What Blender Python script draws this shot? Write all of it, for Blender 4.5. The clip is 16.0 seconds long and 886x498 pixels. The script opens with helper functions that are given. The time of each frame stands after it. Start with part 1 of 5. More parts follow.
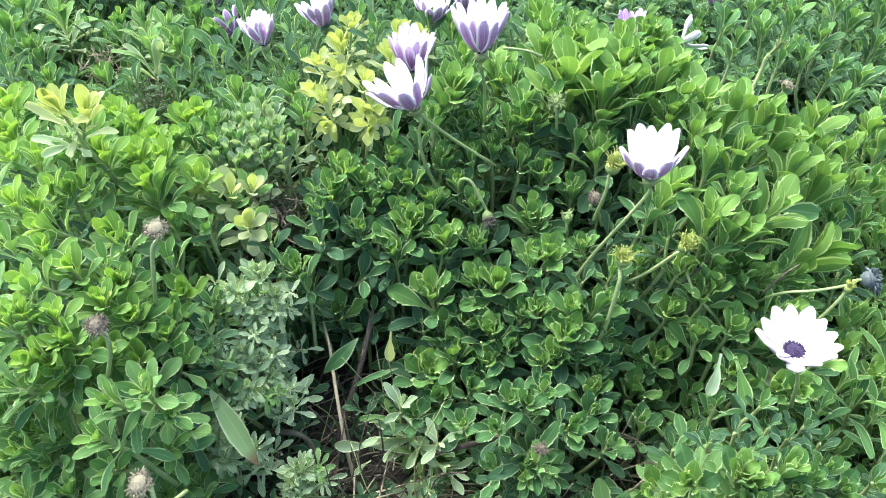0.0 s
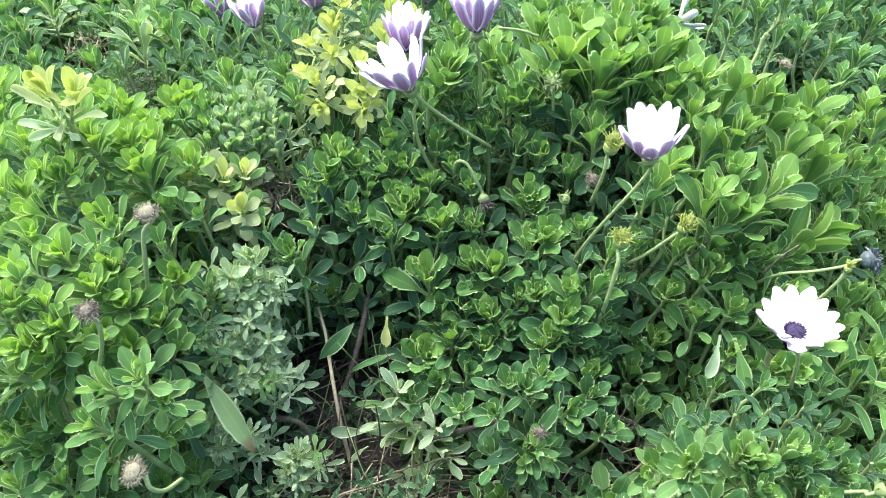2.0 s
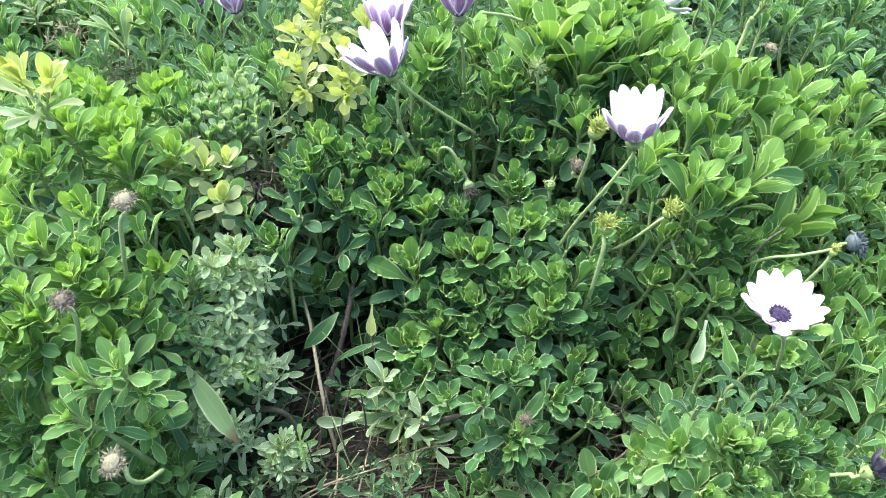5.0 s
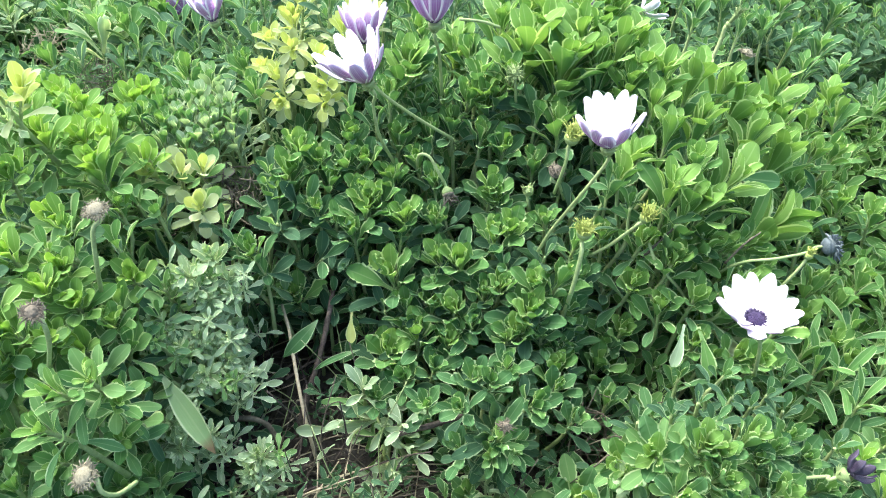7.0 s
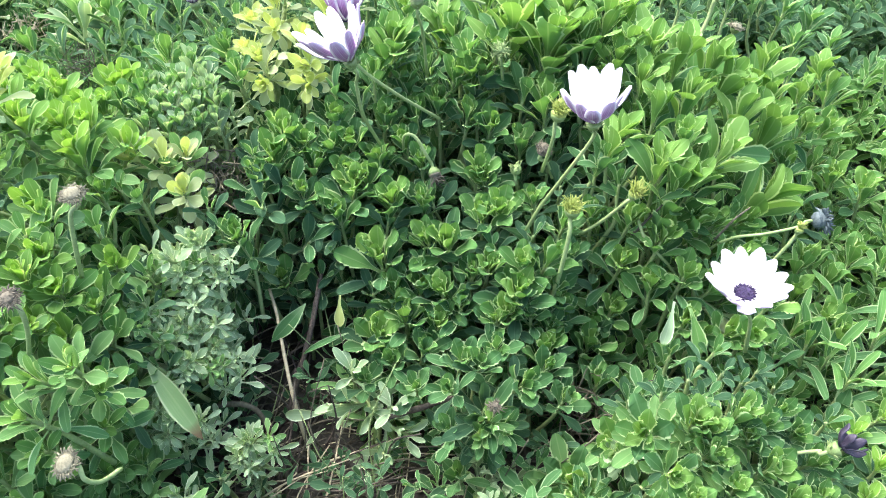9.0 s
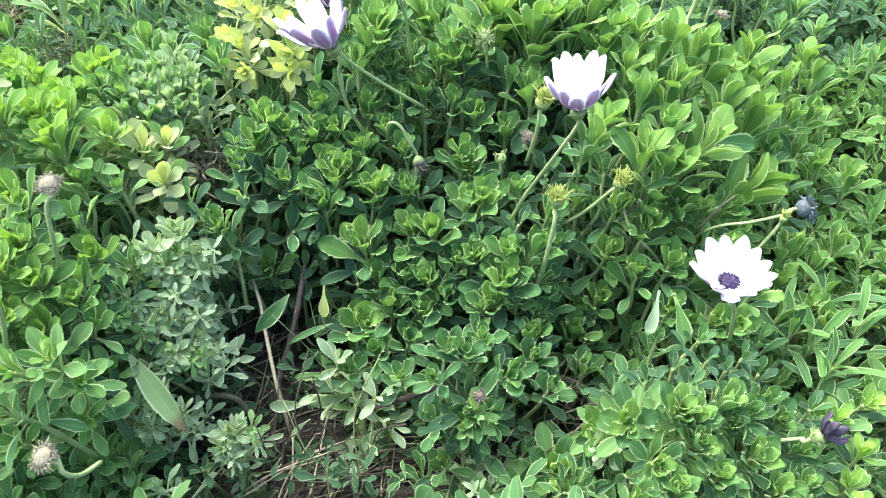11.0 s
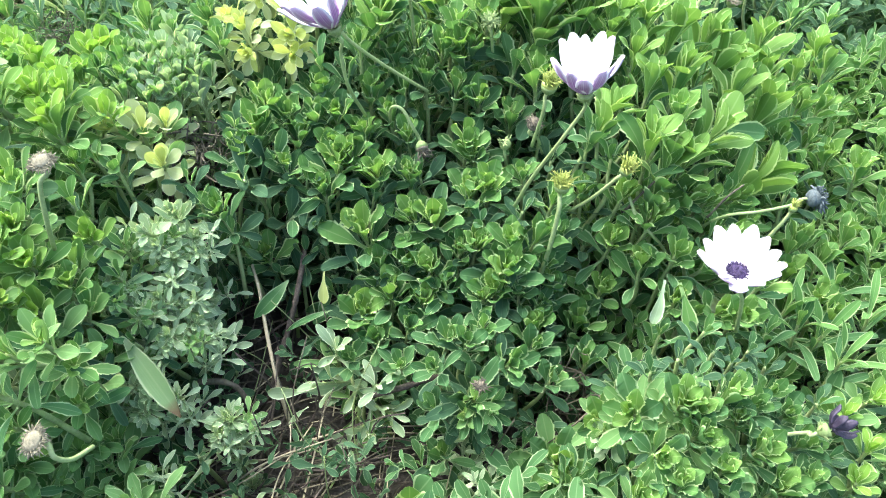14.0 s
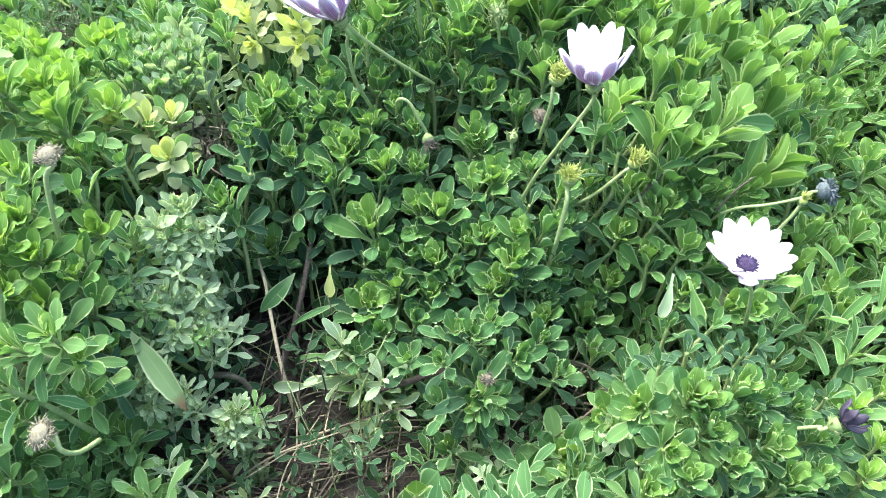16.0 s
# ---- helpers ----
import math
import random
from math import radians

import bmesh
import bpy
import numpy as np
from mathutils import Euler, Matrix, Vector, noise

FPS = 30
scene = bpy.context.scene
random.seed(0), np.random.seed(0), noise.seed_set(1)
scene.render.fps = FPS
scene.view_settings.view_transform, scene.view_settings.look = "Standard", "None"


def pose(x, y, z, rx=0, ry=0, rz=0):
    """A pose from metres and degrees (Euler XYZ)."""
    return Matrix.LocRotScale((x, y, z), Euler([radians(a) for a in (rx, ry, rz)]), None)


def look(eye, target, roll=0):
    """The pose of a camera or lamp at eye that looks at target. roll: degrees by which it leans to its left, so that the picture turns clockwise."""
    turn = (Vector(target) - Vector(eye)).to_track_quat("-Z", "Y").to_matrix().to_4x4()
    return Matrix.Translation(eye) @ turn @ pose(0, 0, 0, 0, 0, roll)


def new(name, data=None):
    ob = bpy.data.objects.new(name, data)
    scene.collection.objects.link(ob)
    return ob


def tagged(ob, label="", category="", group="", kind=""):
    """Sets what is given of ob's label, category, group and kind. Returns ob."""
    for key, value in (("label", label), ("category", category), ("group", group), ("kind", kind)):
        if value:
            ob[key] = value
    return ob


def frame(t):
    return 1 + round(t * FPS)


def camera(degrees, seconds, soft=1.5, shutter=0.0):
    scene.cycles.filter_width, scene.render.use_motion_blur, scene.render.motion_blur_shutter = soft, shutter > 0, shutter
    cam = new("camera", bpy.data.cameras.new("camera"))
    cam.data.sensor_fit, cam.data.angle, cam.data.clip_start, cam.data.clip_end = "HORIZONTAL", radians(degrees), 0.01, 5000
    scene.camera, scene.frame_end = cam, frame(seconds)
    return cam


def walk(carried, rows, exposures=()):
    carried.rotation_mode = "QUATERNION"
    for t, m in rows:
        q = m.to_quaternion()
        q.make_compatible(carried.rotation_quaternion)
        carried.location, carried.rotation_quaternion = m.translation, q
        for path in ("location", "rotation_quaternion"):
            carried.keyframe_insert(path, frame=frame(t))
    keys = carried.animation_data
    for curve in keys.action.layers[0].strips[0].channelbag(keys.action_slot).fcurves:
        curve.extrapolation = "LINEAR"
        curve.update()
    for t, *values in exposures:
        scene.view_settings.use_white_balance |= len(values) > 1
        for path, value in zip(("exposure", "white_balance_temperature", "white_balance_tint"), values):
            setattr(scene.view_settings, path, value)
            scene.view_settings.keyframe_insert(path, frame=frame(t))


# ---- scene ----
cam = camera(62.06, 16.0, soft=1.0)
# seconds, place in metres, turn in degrees
PATH = [
    (0, 0, 0, 0.615, 50, -0, 0),
    (0.5, -0.0025, 0.0002, 0.6138, 50.045, -0.261, -0.037),
    (1, -0.0059, 0.0045, 0.6083, 49.142, -0.743, 0.212),
    (1.5, -0.0055, 0.0038, 0.61, 49.156, -0.163, -0.089),
    (2, -0.0023, 0.0042, 0.6077, 48.964, 0.011, -0.675),
    (2.5, 0.0046, 0.0026, 0.6075, 49.129, 0.63, -0.702),
    (3, 0.0048, 0.003, 0.605, 48.91, 0.119, -1.163),
    (3.5, 0.0049, 0.0036, 0.6062, 48.735, 0.285, -1.071),
    (6, 0.0018, 0.0076, 0.5985, 47.981, -0.298, -1.82),
    (6.5, 0.0056, 0.0082, 0.5991, 47.852, -0.173, -1.89),
    (7, 0.011, 0.007, 0.6013, 48.737, -0.323, -2.571),
    (7.5, 0.0131, 0.0077, 0.5975, 48.259, 0.05, -2.522),
    (8, 0.0151, 0.0079, 0.5972, 47.684, 0.013, -3.109),
    (8.5, 0.0182, 0.008, 0.5943, 47.731, 0.532, -2.862),
    (9, 0.0184, 0.0091, 0.5937, 47.614, 0.188, -3.432),
    (11.5, 0.0222, 0.0119, 0.5882, 46.674, -0.297, -4.228),
    (12, 0.0211, 0.0127, 0.5834, 46.601, -0.461, -3.963),
    (12.5, 0.0195, 0.0142, 0.584, 46.61, -0.667, -3.706),
    (13, 0.0202, 0.0145, 0.5833, 46.686, -0.642, -3.938),
    (13.5, 0.022, 0.0152, 0.5832, 46.565, -0.665, -4.029),
    (14, 0.0236, 0.0165, 0.5804, 46.173, -0.577, -3.542),
    (14.5, 0.0217, 0.0171, 0.5801, 46.092, -0.356, -3.378),
    (15, 0.0202, 0.0184, 0.5797, 46.127, -0.418, -3.037),
    (15.5, 0.0222, 0.0158, 0.583, 46.209, -0.193, -3.691),
    (16, 0.022, 0.0176, 0.5772, 45.812, -0.319, -3.287),
]
walk(cam, [(t, pose(x, y, z, rx, ry, rz)) for t, x, y, z, rx, ry, rz in PATH], [(0.0, 2.05, 6310, 7), (16.0, 2.33, 6310, 7)])

# ---- light: bright, soft, slightly hazy sky ----
SUN_UP, SUN_ROUND = radians(60), radians(-48)
world = bpy.data.worlds.new("sky")
scene.world = world
world.use_nodes = True
sky = world.node_tree.nodes.new("ShaderNodeTexSky")
sky.sky_type = "NISHITA"
sky.sun_disc = False
sky.sun_elevation, sky.sun_rotation = SUN_UP, SUN_ROUND
sky.air_density, sky.dust_density = 1.0, 6.0
world.node_tree.nodes["Background"].inputs[1].default_value = 0.15
world.node_tree.links.new(sky.outputs[0], world.node_tree.nodes["Background"].inputs[0])
sun = new("sun", bpy.data.lights.new("sun", "SUN"))
sun.data.energy, sun.data.angle, sun.data.color = 1.2, radians(60), (1.0, 0.965, 0.9)
sun.matrix_world = look((0, 0, 0), (-math.sin(SUN_ROUND) * math.cos(SUN_UP), -math.cos(SUN_ROUND) * math.cos(SUN_UP), -math.sin(SUN_UP)))
sun.location = (0, 0, 3)

# ---- materials ----
def nodes_of(name):
    m = bpy.data.materials.new(name)
    m.use_nodes = True
    return m, m.node_tree.nodes, m.node_tree.links, m.node_tree.nodes["Principled BSDF"]


def node(nodes, kind, **values):
    n = nodes.new(kind)
    for key, value in values.items():
        n.inputs[key].default_value = value
    return n


def ramp(nodes, *stops):
    r = nodes.new("ShaderNodeValToRGB")
    e = r.color_ramp.elements
    while len(e) < len(stops):
        e.new(0.5)
    for k, (at, c) in zip(e, stops):
        k.position, k.color = at, (*c, 1) if len(c) == 3 else c
    return r


def maths(nodes, links, op, a, b=0.5):
    n = nodes.new("ShaderNodeMath")
    n.operation = op
    for slot, v in zip(n.inputs, (a, b)):
        if isinstance(v, (int, float)):
            slot.default_value = v
        else:
            links.new(v, slot)
    return n.outputs[0]


def blend(nodes, links, factor, a, b, mode="MIX"):
    n = nodes.new("ShaderNodeMix")
    n.data_type, n.blend_type = "RGBA", mode
    for slot, v in ((n.inputs[0], factor), (n.inputs[6], a), (n.inputs[7], b)):
        if isinstance(v, (int, float)):
            slot.default_value = v
        elif isinstance(v, tuple):
            slot.default_value = (*v, 1)
        else:
            links.new(v, slot)
    return n.outputs[2]


def leaf_material(name, low, high, edge, rough=0.72, through_light=0.40, spots=0.0, joined=False, tip=None):
    """A leaf: two greens that vary from leaf to leaf, a pale margin and midrib, fine veins, and some light coming through."""
    m, nodes, links, bsdf = nodes_of(name)
    if joined:
        chance = nodes.new("ShaderNodeNewGeometry").outputs["Random Per Island"]
    else:
        chance = nodes.new("ShaderNodeObjectInfo").outputs["Random"]
    uv = nodes.new("ShaderNodeUVMap")
    split = nodes.new("ShaderNodeSeparateXYZ")
    links.new(uv.outputs[0], split.inputs[0])
    # across runs from 0 on the midrib to 1 on the margin
    centred = nodes.new("ShaderNodeMath")
    centred.operation = "SUBTRACT"
    links.new(split.outputs[0], centred.inputs[0])
    centred.inputs[1].default_value = 0.5
    across = maths(nodes, links, "MULTIPLY", maths(nodes, links, "ABSOLUTE", centred.outputs[0]), 2.0)
    where = nodes.new("ShaderNodeTexCoord")
    grain = 1.0 if joined else 0.03  # a single leaf is built one unit long
    mottled = node(nodes, "ShaderNodeTexNoise", Scale=150.0 * grain, Detail=4.0)
    links.new(where.outputs["Object"], mottled.inputs["Vector"])
    fine = node(nodes, "ShaderNodeTexNoise", Scale=900.0 * grain, Detail=3.0)
    links.new(where.outputs["Object"], fine.inputs["Vector"])
    tone = blend(nodes, links, chance, low, high)
    tone = blend(nodes, links, maths(nodes, links, "MULTIPLY", mottled.outputs[0], 0.8), tone, high)
    # towards the stalk a leaf is paler
    stalk = ramp(nodes, (0.0, (0.55,) * 3), (0.35, (0.0,) * 3))
    links.new(split.outputs[1], stalk.inputs[0])
    tone = blend(nodes, links, stalk.outputs[0], tone, edge)
    rib = ramp(nodes, (0.0, (0.24,) * 3), (0.10, (0.0,) * 3), (0.80, (0.0,) * 3), (0.885, (0.95,) * 3))
    links.new(across, rib.inputs[0])
    tone = blend(nodes, links, rib.outputs[0], tone, edge)
    if spots:
        patch = node(nodes, "ShaderNodeTexNoise", Scale=110.0 * grain, Detail=5.0, Roughness=0.7)
        links.new(where.outputs["Object"], patch.inputs["Vector"])
        cut = ramp(nodes, (0.62, (0, 0, 0)), (0.70, (spots,) * 3))
        links.new(patch.outputs[0], cut.inputs[0])
        tone = blend(nodes, links, cut.outputs[0], tone, (0.22, 0.15, 0.07))
    if tip:
        wavy = maths(nodes, links, "ADD", split.outputs[1], maths(nodes, links, "MULTIPLY", mottled.outputs[0], 0.16))
        dead = ramp(nodes, (0.89, (0, 0, 0)), (1.0, (0.9,) * 3))
        links.new(wavy, dead.inputs[0])
        tone = blend(nodes, links, dead.outputs[0], tone, tip)
    links.new(tone, bsdf.inputs["Base Color"])
    bsdf.inputs["Roughness"].default_value = rough
    bsdf.inputs["Specular IOR Level"].default_value = 0.09
    bsdf.inputs["Sheen Weight"].default_value = 0.04
    bsdf.inputs["Sheen Roughness"].default_value = 0.45
    veins = node(nodes, "ShaderNodeTexWave", Scale=3.0, Distortion=5.0)
    links.new(uv.outputs[0], veins.inputs["Vector"])
    height = maths(nodes, links, "ADD", maths(nodes, links, "MULTIPLY", fine.outputs[0], 0.6), maths(nodes, links, "MULTIPLY", veins.outputs["Fac"], 0.12))
    bump = node(nodes, "ShaderNodeBump", Strength=0.5, Distance=0.0006)
    links.new(height, bump.inputs["Height"])
    links.new(bump.outputs[0], bsdf.inputs["Normal"])
    glow = nodes.new("ShaderNodeBsdfTranslucent")
    links.new(blend(nodes, links, 1.0, tone, (1.0, 1.0, 0.55), "MULTIPLY"), glow.inputs[0])
    links.new(bump.outputs[0], glow.inputs["Normal"])
    mix = nodes.new("ShaderNodeMixShader")
    mix.inputs[0].default_value = through_light
    links.new(bsdf.outputs[0], mix.inputs[1])
    links.new(glow.outputs[0], mix.inputs[2])
    links.new(mix.outputs[0], nodes["Material Output"].inputs[0])
    return m


def rough_material(name, low, high, scale, rough=0.85, bump_height=0.001, fine_scale=None):
    m, nodes, links, bsdf = nodes_of(name)
    where = nodes.new("ShaderNodeTexCoord")
    big = node(nodes, "ShaderNodeTexNoise", Scale=scale, Detail=6.0, Roughness=0.65)
    small = node(nodes, "ShaderNodeTexNoise", Scale=fine_scale or scale * 8, Detail=4.0)
    for t in (big, small):
        links.new(where.outputs["Object"], t.inputs["Vector"])
    mixed = maths(nodes, links, "ADD", maths(nodes, links, "MULTIPLY", big.outputs[0], 0.6), maths(nodes, links, "MULTIPLY", small.outputs[0], 0.4))
    c = ramp(nodes, (0.35, low), (0.65, high))
    links.new(mixed, c.inputs[0])
    links.new(c.outputs[0], bsdf.inputs["Base Color"])
    bsdf.inputs["Roughness"].default_value = rough
    bump = node(nodes, "ShaderNodeBump", Strength=0.8, Distance=bump_height)
    links.new(mixed, bump.inputs["Height"])
    links.new(bump.outputs[0], bsdf.inputs["Normal"])
    return m


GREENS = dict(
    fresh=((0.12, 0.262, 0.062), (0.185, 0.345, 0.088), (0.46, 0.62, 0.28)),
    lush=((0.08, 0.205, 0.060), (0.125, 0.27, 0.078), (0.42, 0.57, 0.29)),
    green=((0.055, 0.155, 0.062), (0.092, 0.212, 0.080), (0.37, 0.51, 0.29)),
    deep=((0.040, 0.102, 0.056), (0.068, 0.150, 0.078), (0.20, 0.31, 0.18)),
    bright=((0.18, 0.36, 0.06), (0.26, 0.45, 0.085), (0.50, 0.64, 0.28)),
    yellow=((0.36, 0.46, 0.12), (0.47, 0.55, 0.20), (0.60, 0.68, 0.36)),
    # stands in for shade on the lowest leaves of the far bushes
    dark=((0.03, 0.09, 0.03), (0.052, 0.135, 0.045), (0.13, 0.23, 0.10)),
    silver=((0.26, 0.40, 0.23), (0.36, 0.50, 0.31), (0.68, 0.78, 0.58)),
    soft=((0.125, 0.27, 0.09), (0.185, 0.35, 0.13), (0.44, 0.58, 0.31)),
    pale=((0.33, 0.42, 0.21), (0.43, 0.51, 0.29), (0.50, 0.60, 0.41)),
)
LEAF = {k: leaf_material(k + "_leaf", *v, spots=0.5 if k in ("deep", "pale") else 0.0) for k, v in GREENS.items()}
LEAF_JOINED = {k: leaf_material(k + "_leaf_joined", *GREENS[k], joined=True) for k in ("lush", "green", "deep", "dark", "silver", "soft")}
BROWN_LEAF = leaf_material("withering_leaf", (0.13, 0.24, 0.11), (0.19, 0.31, 0.15), (0.34, 0.44, 0.27), spots=0.6, tip=(0.13, 0.085, 0.055))
DEAD_LEAF = rough_material("dead_leaf", (0.22, 0.15, 0.07), (0.42, 0.33, 0.17), 40)
STEM = rough_material("green_stem", (0.18, 0.26, 0.09), (0.30, 0.38, 0.17), 60, 0.6, 0.0004)
BARK = rough_material("bark", (0.03, 0.025, 0.022), (0.11, 0.09, 0.075), 70, 0.9, 0.002)
STRAW = rough_material("straw", (0.26, 0.23, 0.15), (0.44, 0.40, 0.28), 50, 0.75, 0.0006)
RED_STEM = rough_material("brown_stem", (0.045, 0.041, 0.028), (0.12, 0.11, 0.078), 60, 0.8, 0.001)
SOIL = rough_material("soil", (0.018, 0.016, 0.014), (0.066, 0.059, 0.051), 25, 0.95, 0.006, 260)
PEBBLE = rough_material("pebble", (0.04, 0.035, 0.028), (0.14, 0.12, 0.10), 40, 0.85, 0.001)
BRACT = rough_material("dry_bract", (0.09, 0.085, 0.055), (0.25, 0.24, 0.165), 90, 0.85, 0.0006)
DARK_BRACT = rough_material("dark_dry_bract", (0.055, 0.049, 0.036), (0.17, 0.15, 0.11), 90, 0.85, 0.0006)
SPIKE = rough_material("seed_spike", (0.20, 0.27, 0.05), (0.37, 0.42, 0.11), 120, 0.6, 0.0003)
CALYX = rough_material("calyx_green", (0.12, 0.19, 0.06), (0.22, 0.30, 0.11), 120, 0.6, 0.0004)
BLUE_BUD = rough_material("withered_blue_petal", (0.03, 0.048, 0.055), (0.11, 0.145, 0.155), 120, 0.7, 0.0008)


def petal_material(name, plain, stripe):
    m, nodes, links, bsdf = nodes_of(name)
    uv = nodes.new("ShaderNodeUVMap")
    split = nodes.new("ShaderNodeSeparateXYZ")
    links.new(uv.outputs[0], split.inputs[0])
    off = maths(nodes, links, "MULTIPLY", maths(nodes, links, "ABSOLUTE", maths(nodes, links, "SUBTRACT", split.outputs[0], 0.5)), 2.0)
    band = ramp(nodes, (0.0, (0.75,) * 3), (0.12, (1.0,) * 3), (0.58, (0.95,) * 3), (0.92, (0.05,) * 3))
    links.new(off, band.inputs[0])
    along = ramp(nodes, (0.0, (1.0,) * 3), (0.65, (0.95,) * 3), (1.0, (0.55,) * 3))
    links.new(split.outputs[1], along.inputs[0])
    lines = node(nodes, "ShaderNodeTexWave", Scale=2.6, Distortion=0.4)
    links.new(uv.outputs[0], lines.inputs["Vector"])
    tint = maths(nodes, links, "MULTIPLY", band.outputs[0], along.outputs[0])
    tint = maths(nodes, links, "MULTIPLY", tint, maths(nodes, links, "ADD", maths(nodes, links, "MULTIPLY", lines.outputs["Fac"], 0.2), 0.8))
    tone = blend(nodes, links, tint, plain, stripe)
    links.new(tone, bsdf.inputs["Base Color"])
    bsdf.inputs["Roughness"].default_value = 0.55
    bump = node(nodes, "ShaderNodeBump", Strength=0.3, Distance=0.0005)
    links.new(lines.outputs["Fac"], bump.inputs["Height"])
    links.new(bump.outputs[0], bsdf.inputs["Normal"])
    return m


WHITE_PETAL = petal_material("white_petal", (0.86, 0.85, 0.88), (0.83, 0.81, 0.86))
PURPLE_BACK = petal_material("purple_petal_back", (0.84, 0.78, 0.87), (0.33, 0.085, 0.40))
LILAC_PETAL = petal_material("lilac_petal", (0.62, 0.50, 0.70), (0.45, 0.30, 0.56))
DARK_PETAL = petal_material("dark_petal", (0.055, 0.045, 0.08), (0.022, 0.016, 0.036))
DISC = rough_material("purple_disc", (0.007, 0.004, 0.022), (0.05, 0.028, 0.12), 400, 0.6, 0.001)

# ---- builders ----
UP = Vector((0, 0, 1))
GOLDEN = math.radians(137.5)


def part(name, bm, material, parent=None, label=""):
    """Links a bmesh as one mesh object under a thing or a part."""
    me = bpy.data.meshes.new(name)
    bm.to_mesh(me)
    bm.free()
    return mesh_part(name, me, material, parent, label)


def mesh_part(name, me, material=None, parent=None, label="", m=None):
    if material:
        me.materials.append(material)
    ob = new(name, me)
    ob.parent = parent
    if m is not None:
        ob.matrix_basis = m
    if label:
        tagged(ob, label)
    return ob


def thing(name, label, category, group="", kind="", at=(0, 0, 0)):
    ob = new(name)
    ob.empty_display_size = 0.02
    ob.location = at
    return tagged(ob, label, category, group, kind)


def spline(points, steps):
    """A smooth line through the points."""
    p = [Vector(q) for q in points]
    p = [2 * p[0] - p[1]] + p + [2 * p[-1] - p[-2]]
    out = []
    for i in range(1, len(p) - 2):
        a, b, c, d = p[i - 1 : i + 3]
        for k in range(steps):
            t = k / steps
            out.append(0.5 * (2 * b + (c - a) * t + (2 * a - 5 * b + 4 * c - d) * t * t + (3 * b - a - 3 * c + d) * t**3))
    return out + [p[-2]]


def tube(bm, points, r0, r1, sides=7, steps=5, knots=0.0):
    line = spline(points, steps) if steps > 1 else [Vector(q) for q in points]
    rings = []
    for i, c in enumerate(line):
        ahead = (line[min(i + 1, len(line) - 1)] - line[max(i - 1, 0)]).normalized()
        side = ahead.cross(Vector((0.31, 0.87, 0.38))).normalized()
        other = ahead.cross(side)
        r = r0 + (r1 - r0) * i / (len(line) - 1)
        r *= 1 + knots * random.uniform(-1, 1)
        rings.append([bm.verts.new(c + r * (math.cos(2 * math.pi * k / sides) * side + math.sin(2 * math.pi * k / sides) * other)) for k in range(sides)])
    for a, b in zip(rings, rings[1:]):
        for k in range(sides):
            bm.faces.new((a[k], a[(k + 1) % sides], b[(k + 1) % sides], b[k])).smooth = True
    bm.faces.new(rings[0][::-1])
    bm.faces.new(rings[-1])
    return bm


# rows of a leaf from stalk to tip, close together at the notches of its margin
FINE_ROWS = (0.0, 0.16, 0.30, 0.40, 0.48, 0.56, 0.63, 0.69, 0.715, 0.77, 0.83, 0.855, 0.91, 0.96, 1.0)
PLAIN_ROWS = (0.0, 0.16, 0.32, 0.44, 0.54, 0.64, 0.73, 0.81, 0.88, 0.94, 0.98, 1.0)
COARSE_ROWS = (0.0, 0.24, 0.42, 0.56, 0.70, 0.87, 1.0)


def leaf_outline(s, broad):
    """Half width of a spatulate leaf at s from stalk to tip: a narrow claw that swells to a blade, widest near the top."""
    claw = 0.036 - 0.012 * s
    swell = min(1.0, max(0.0, (s - 0.20) / 0.58))
    blade = 0.87 * broad * (0.92 * swell * swell * (3 - 2 * swell) + 0.08 * swell)
    if s > 0.80:
        blade *= math.sqrt(max(0.0, 1 - 0.80 * ((s - 0.80) / 0.20) ** 2))
    return claw * (1 - 0.6 * max(0.0, s - 0.5)) + blade


def leaf_points(across, rows, broad, teeth, curl, fold, wave, seed, oval=False):
    """Points, faces and uv of one leaf of length 1 along y, its upper side up. across: places from -1 to 1 between the margins."""
    rng = random.Random(seed)
    lead, twist = rng.uniform(0, 6), rng.uniform(-0.25, 0.25)
    skew = rng.uniform(-0.06, 0.06)
    points, uvs, faces = [], [], []
    for s in rows:
        w = max(0.08 * broad, broad * math.sin(math.pi * s**1.2) ** 0.8) if oval else leaf_outline(s, broad)
        notch = teeth * (((s - 0.56) / 0.14) % 1.0 - 0.5) if 0.56 < s < 0.95 else 0.0
        lift = 0.05 * math.sin(s * 2.5) - curl * s * s
        for u in across:
            x = w * u * (1 + notch * abs(u) ** 4) + skew * s * s
            z = lift + fold * abs(u) ** 1.3 * w + wave * abs(u) * math.sin(11 * s + lead + (2 if u < 0 else 0)) * s + twist * s * s * x
            y = s - 0.55 * w * (1 - math.sqrt(1 - 0.98 * u * u)) * max(0.0, (s - 0.5) / 0.5) ** 2
            points.append((x, y, z + (0.010 if abs(u) > 0.95 and s > 0.35 else 0.0)))
            uvs.append((0.5 + u / 2, s))
    n = len(across)
    for j in range(len(rows) - 1):
        for i in range(n - 1):
            faces.append((j * n + i, j * n + i + 1, (j + 1) * n + i + 1, (j + 1) * n + i))
    return points, uvs, faces


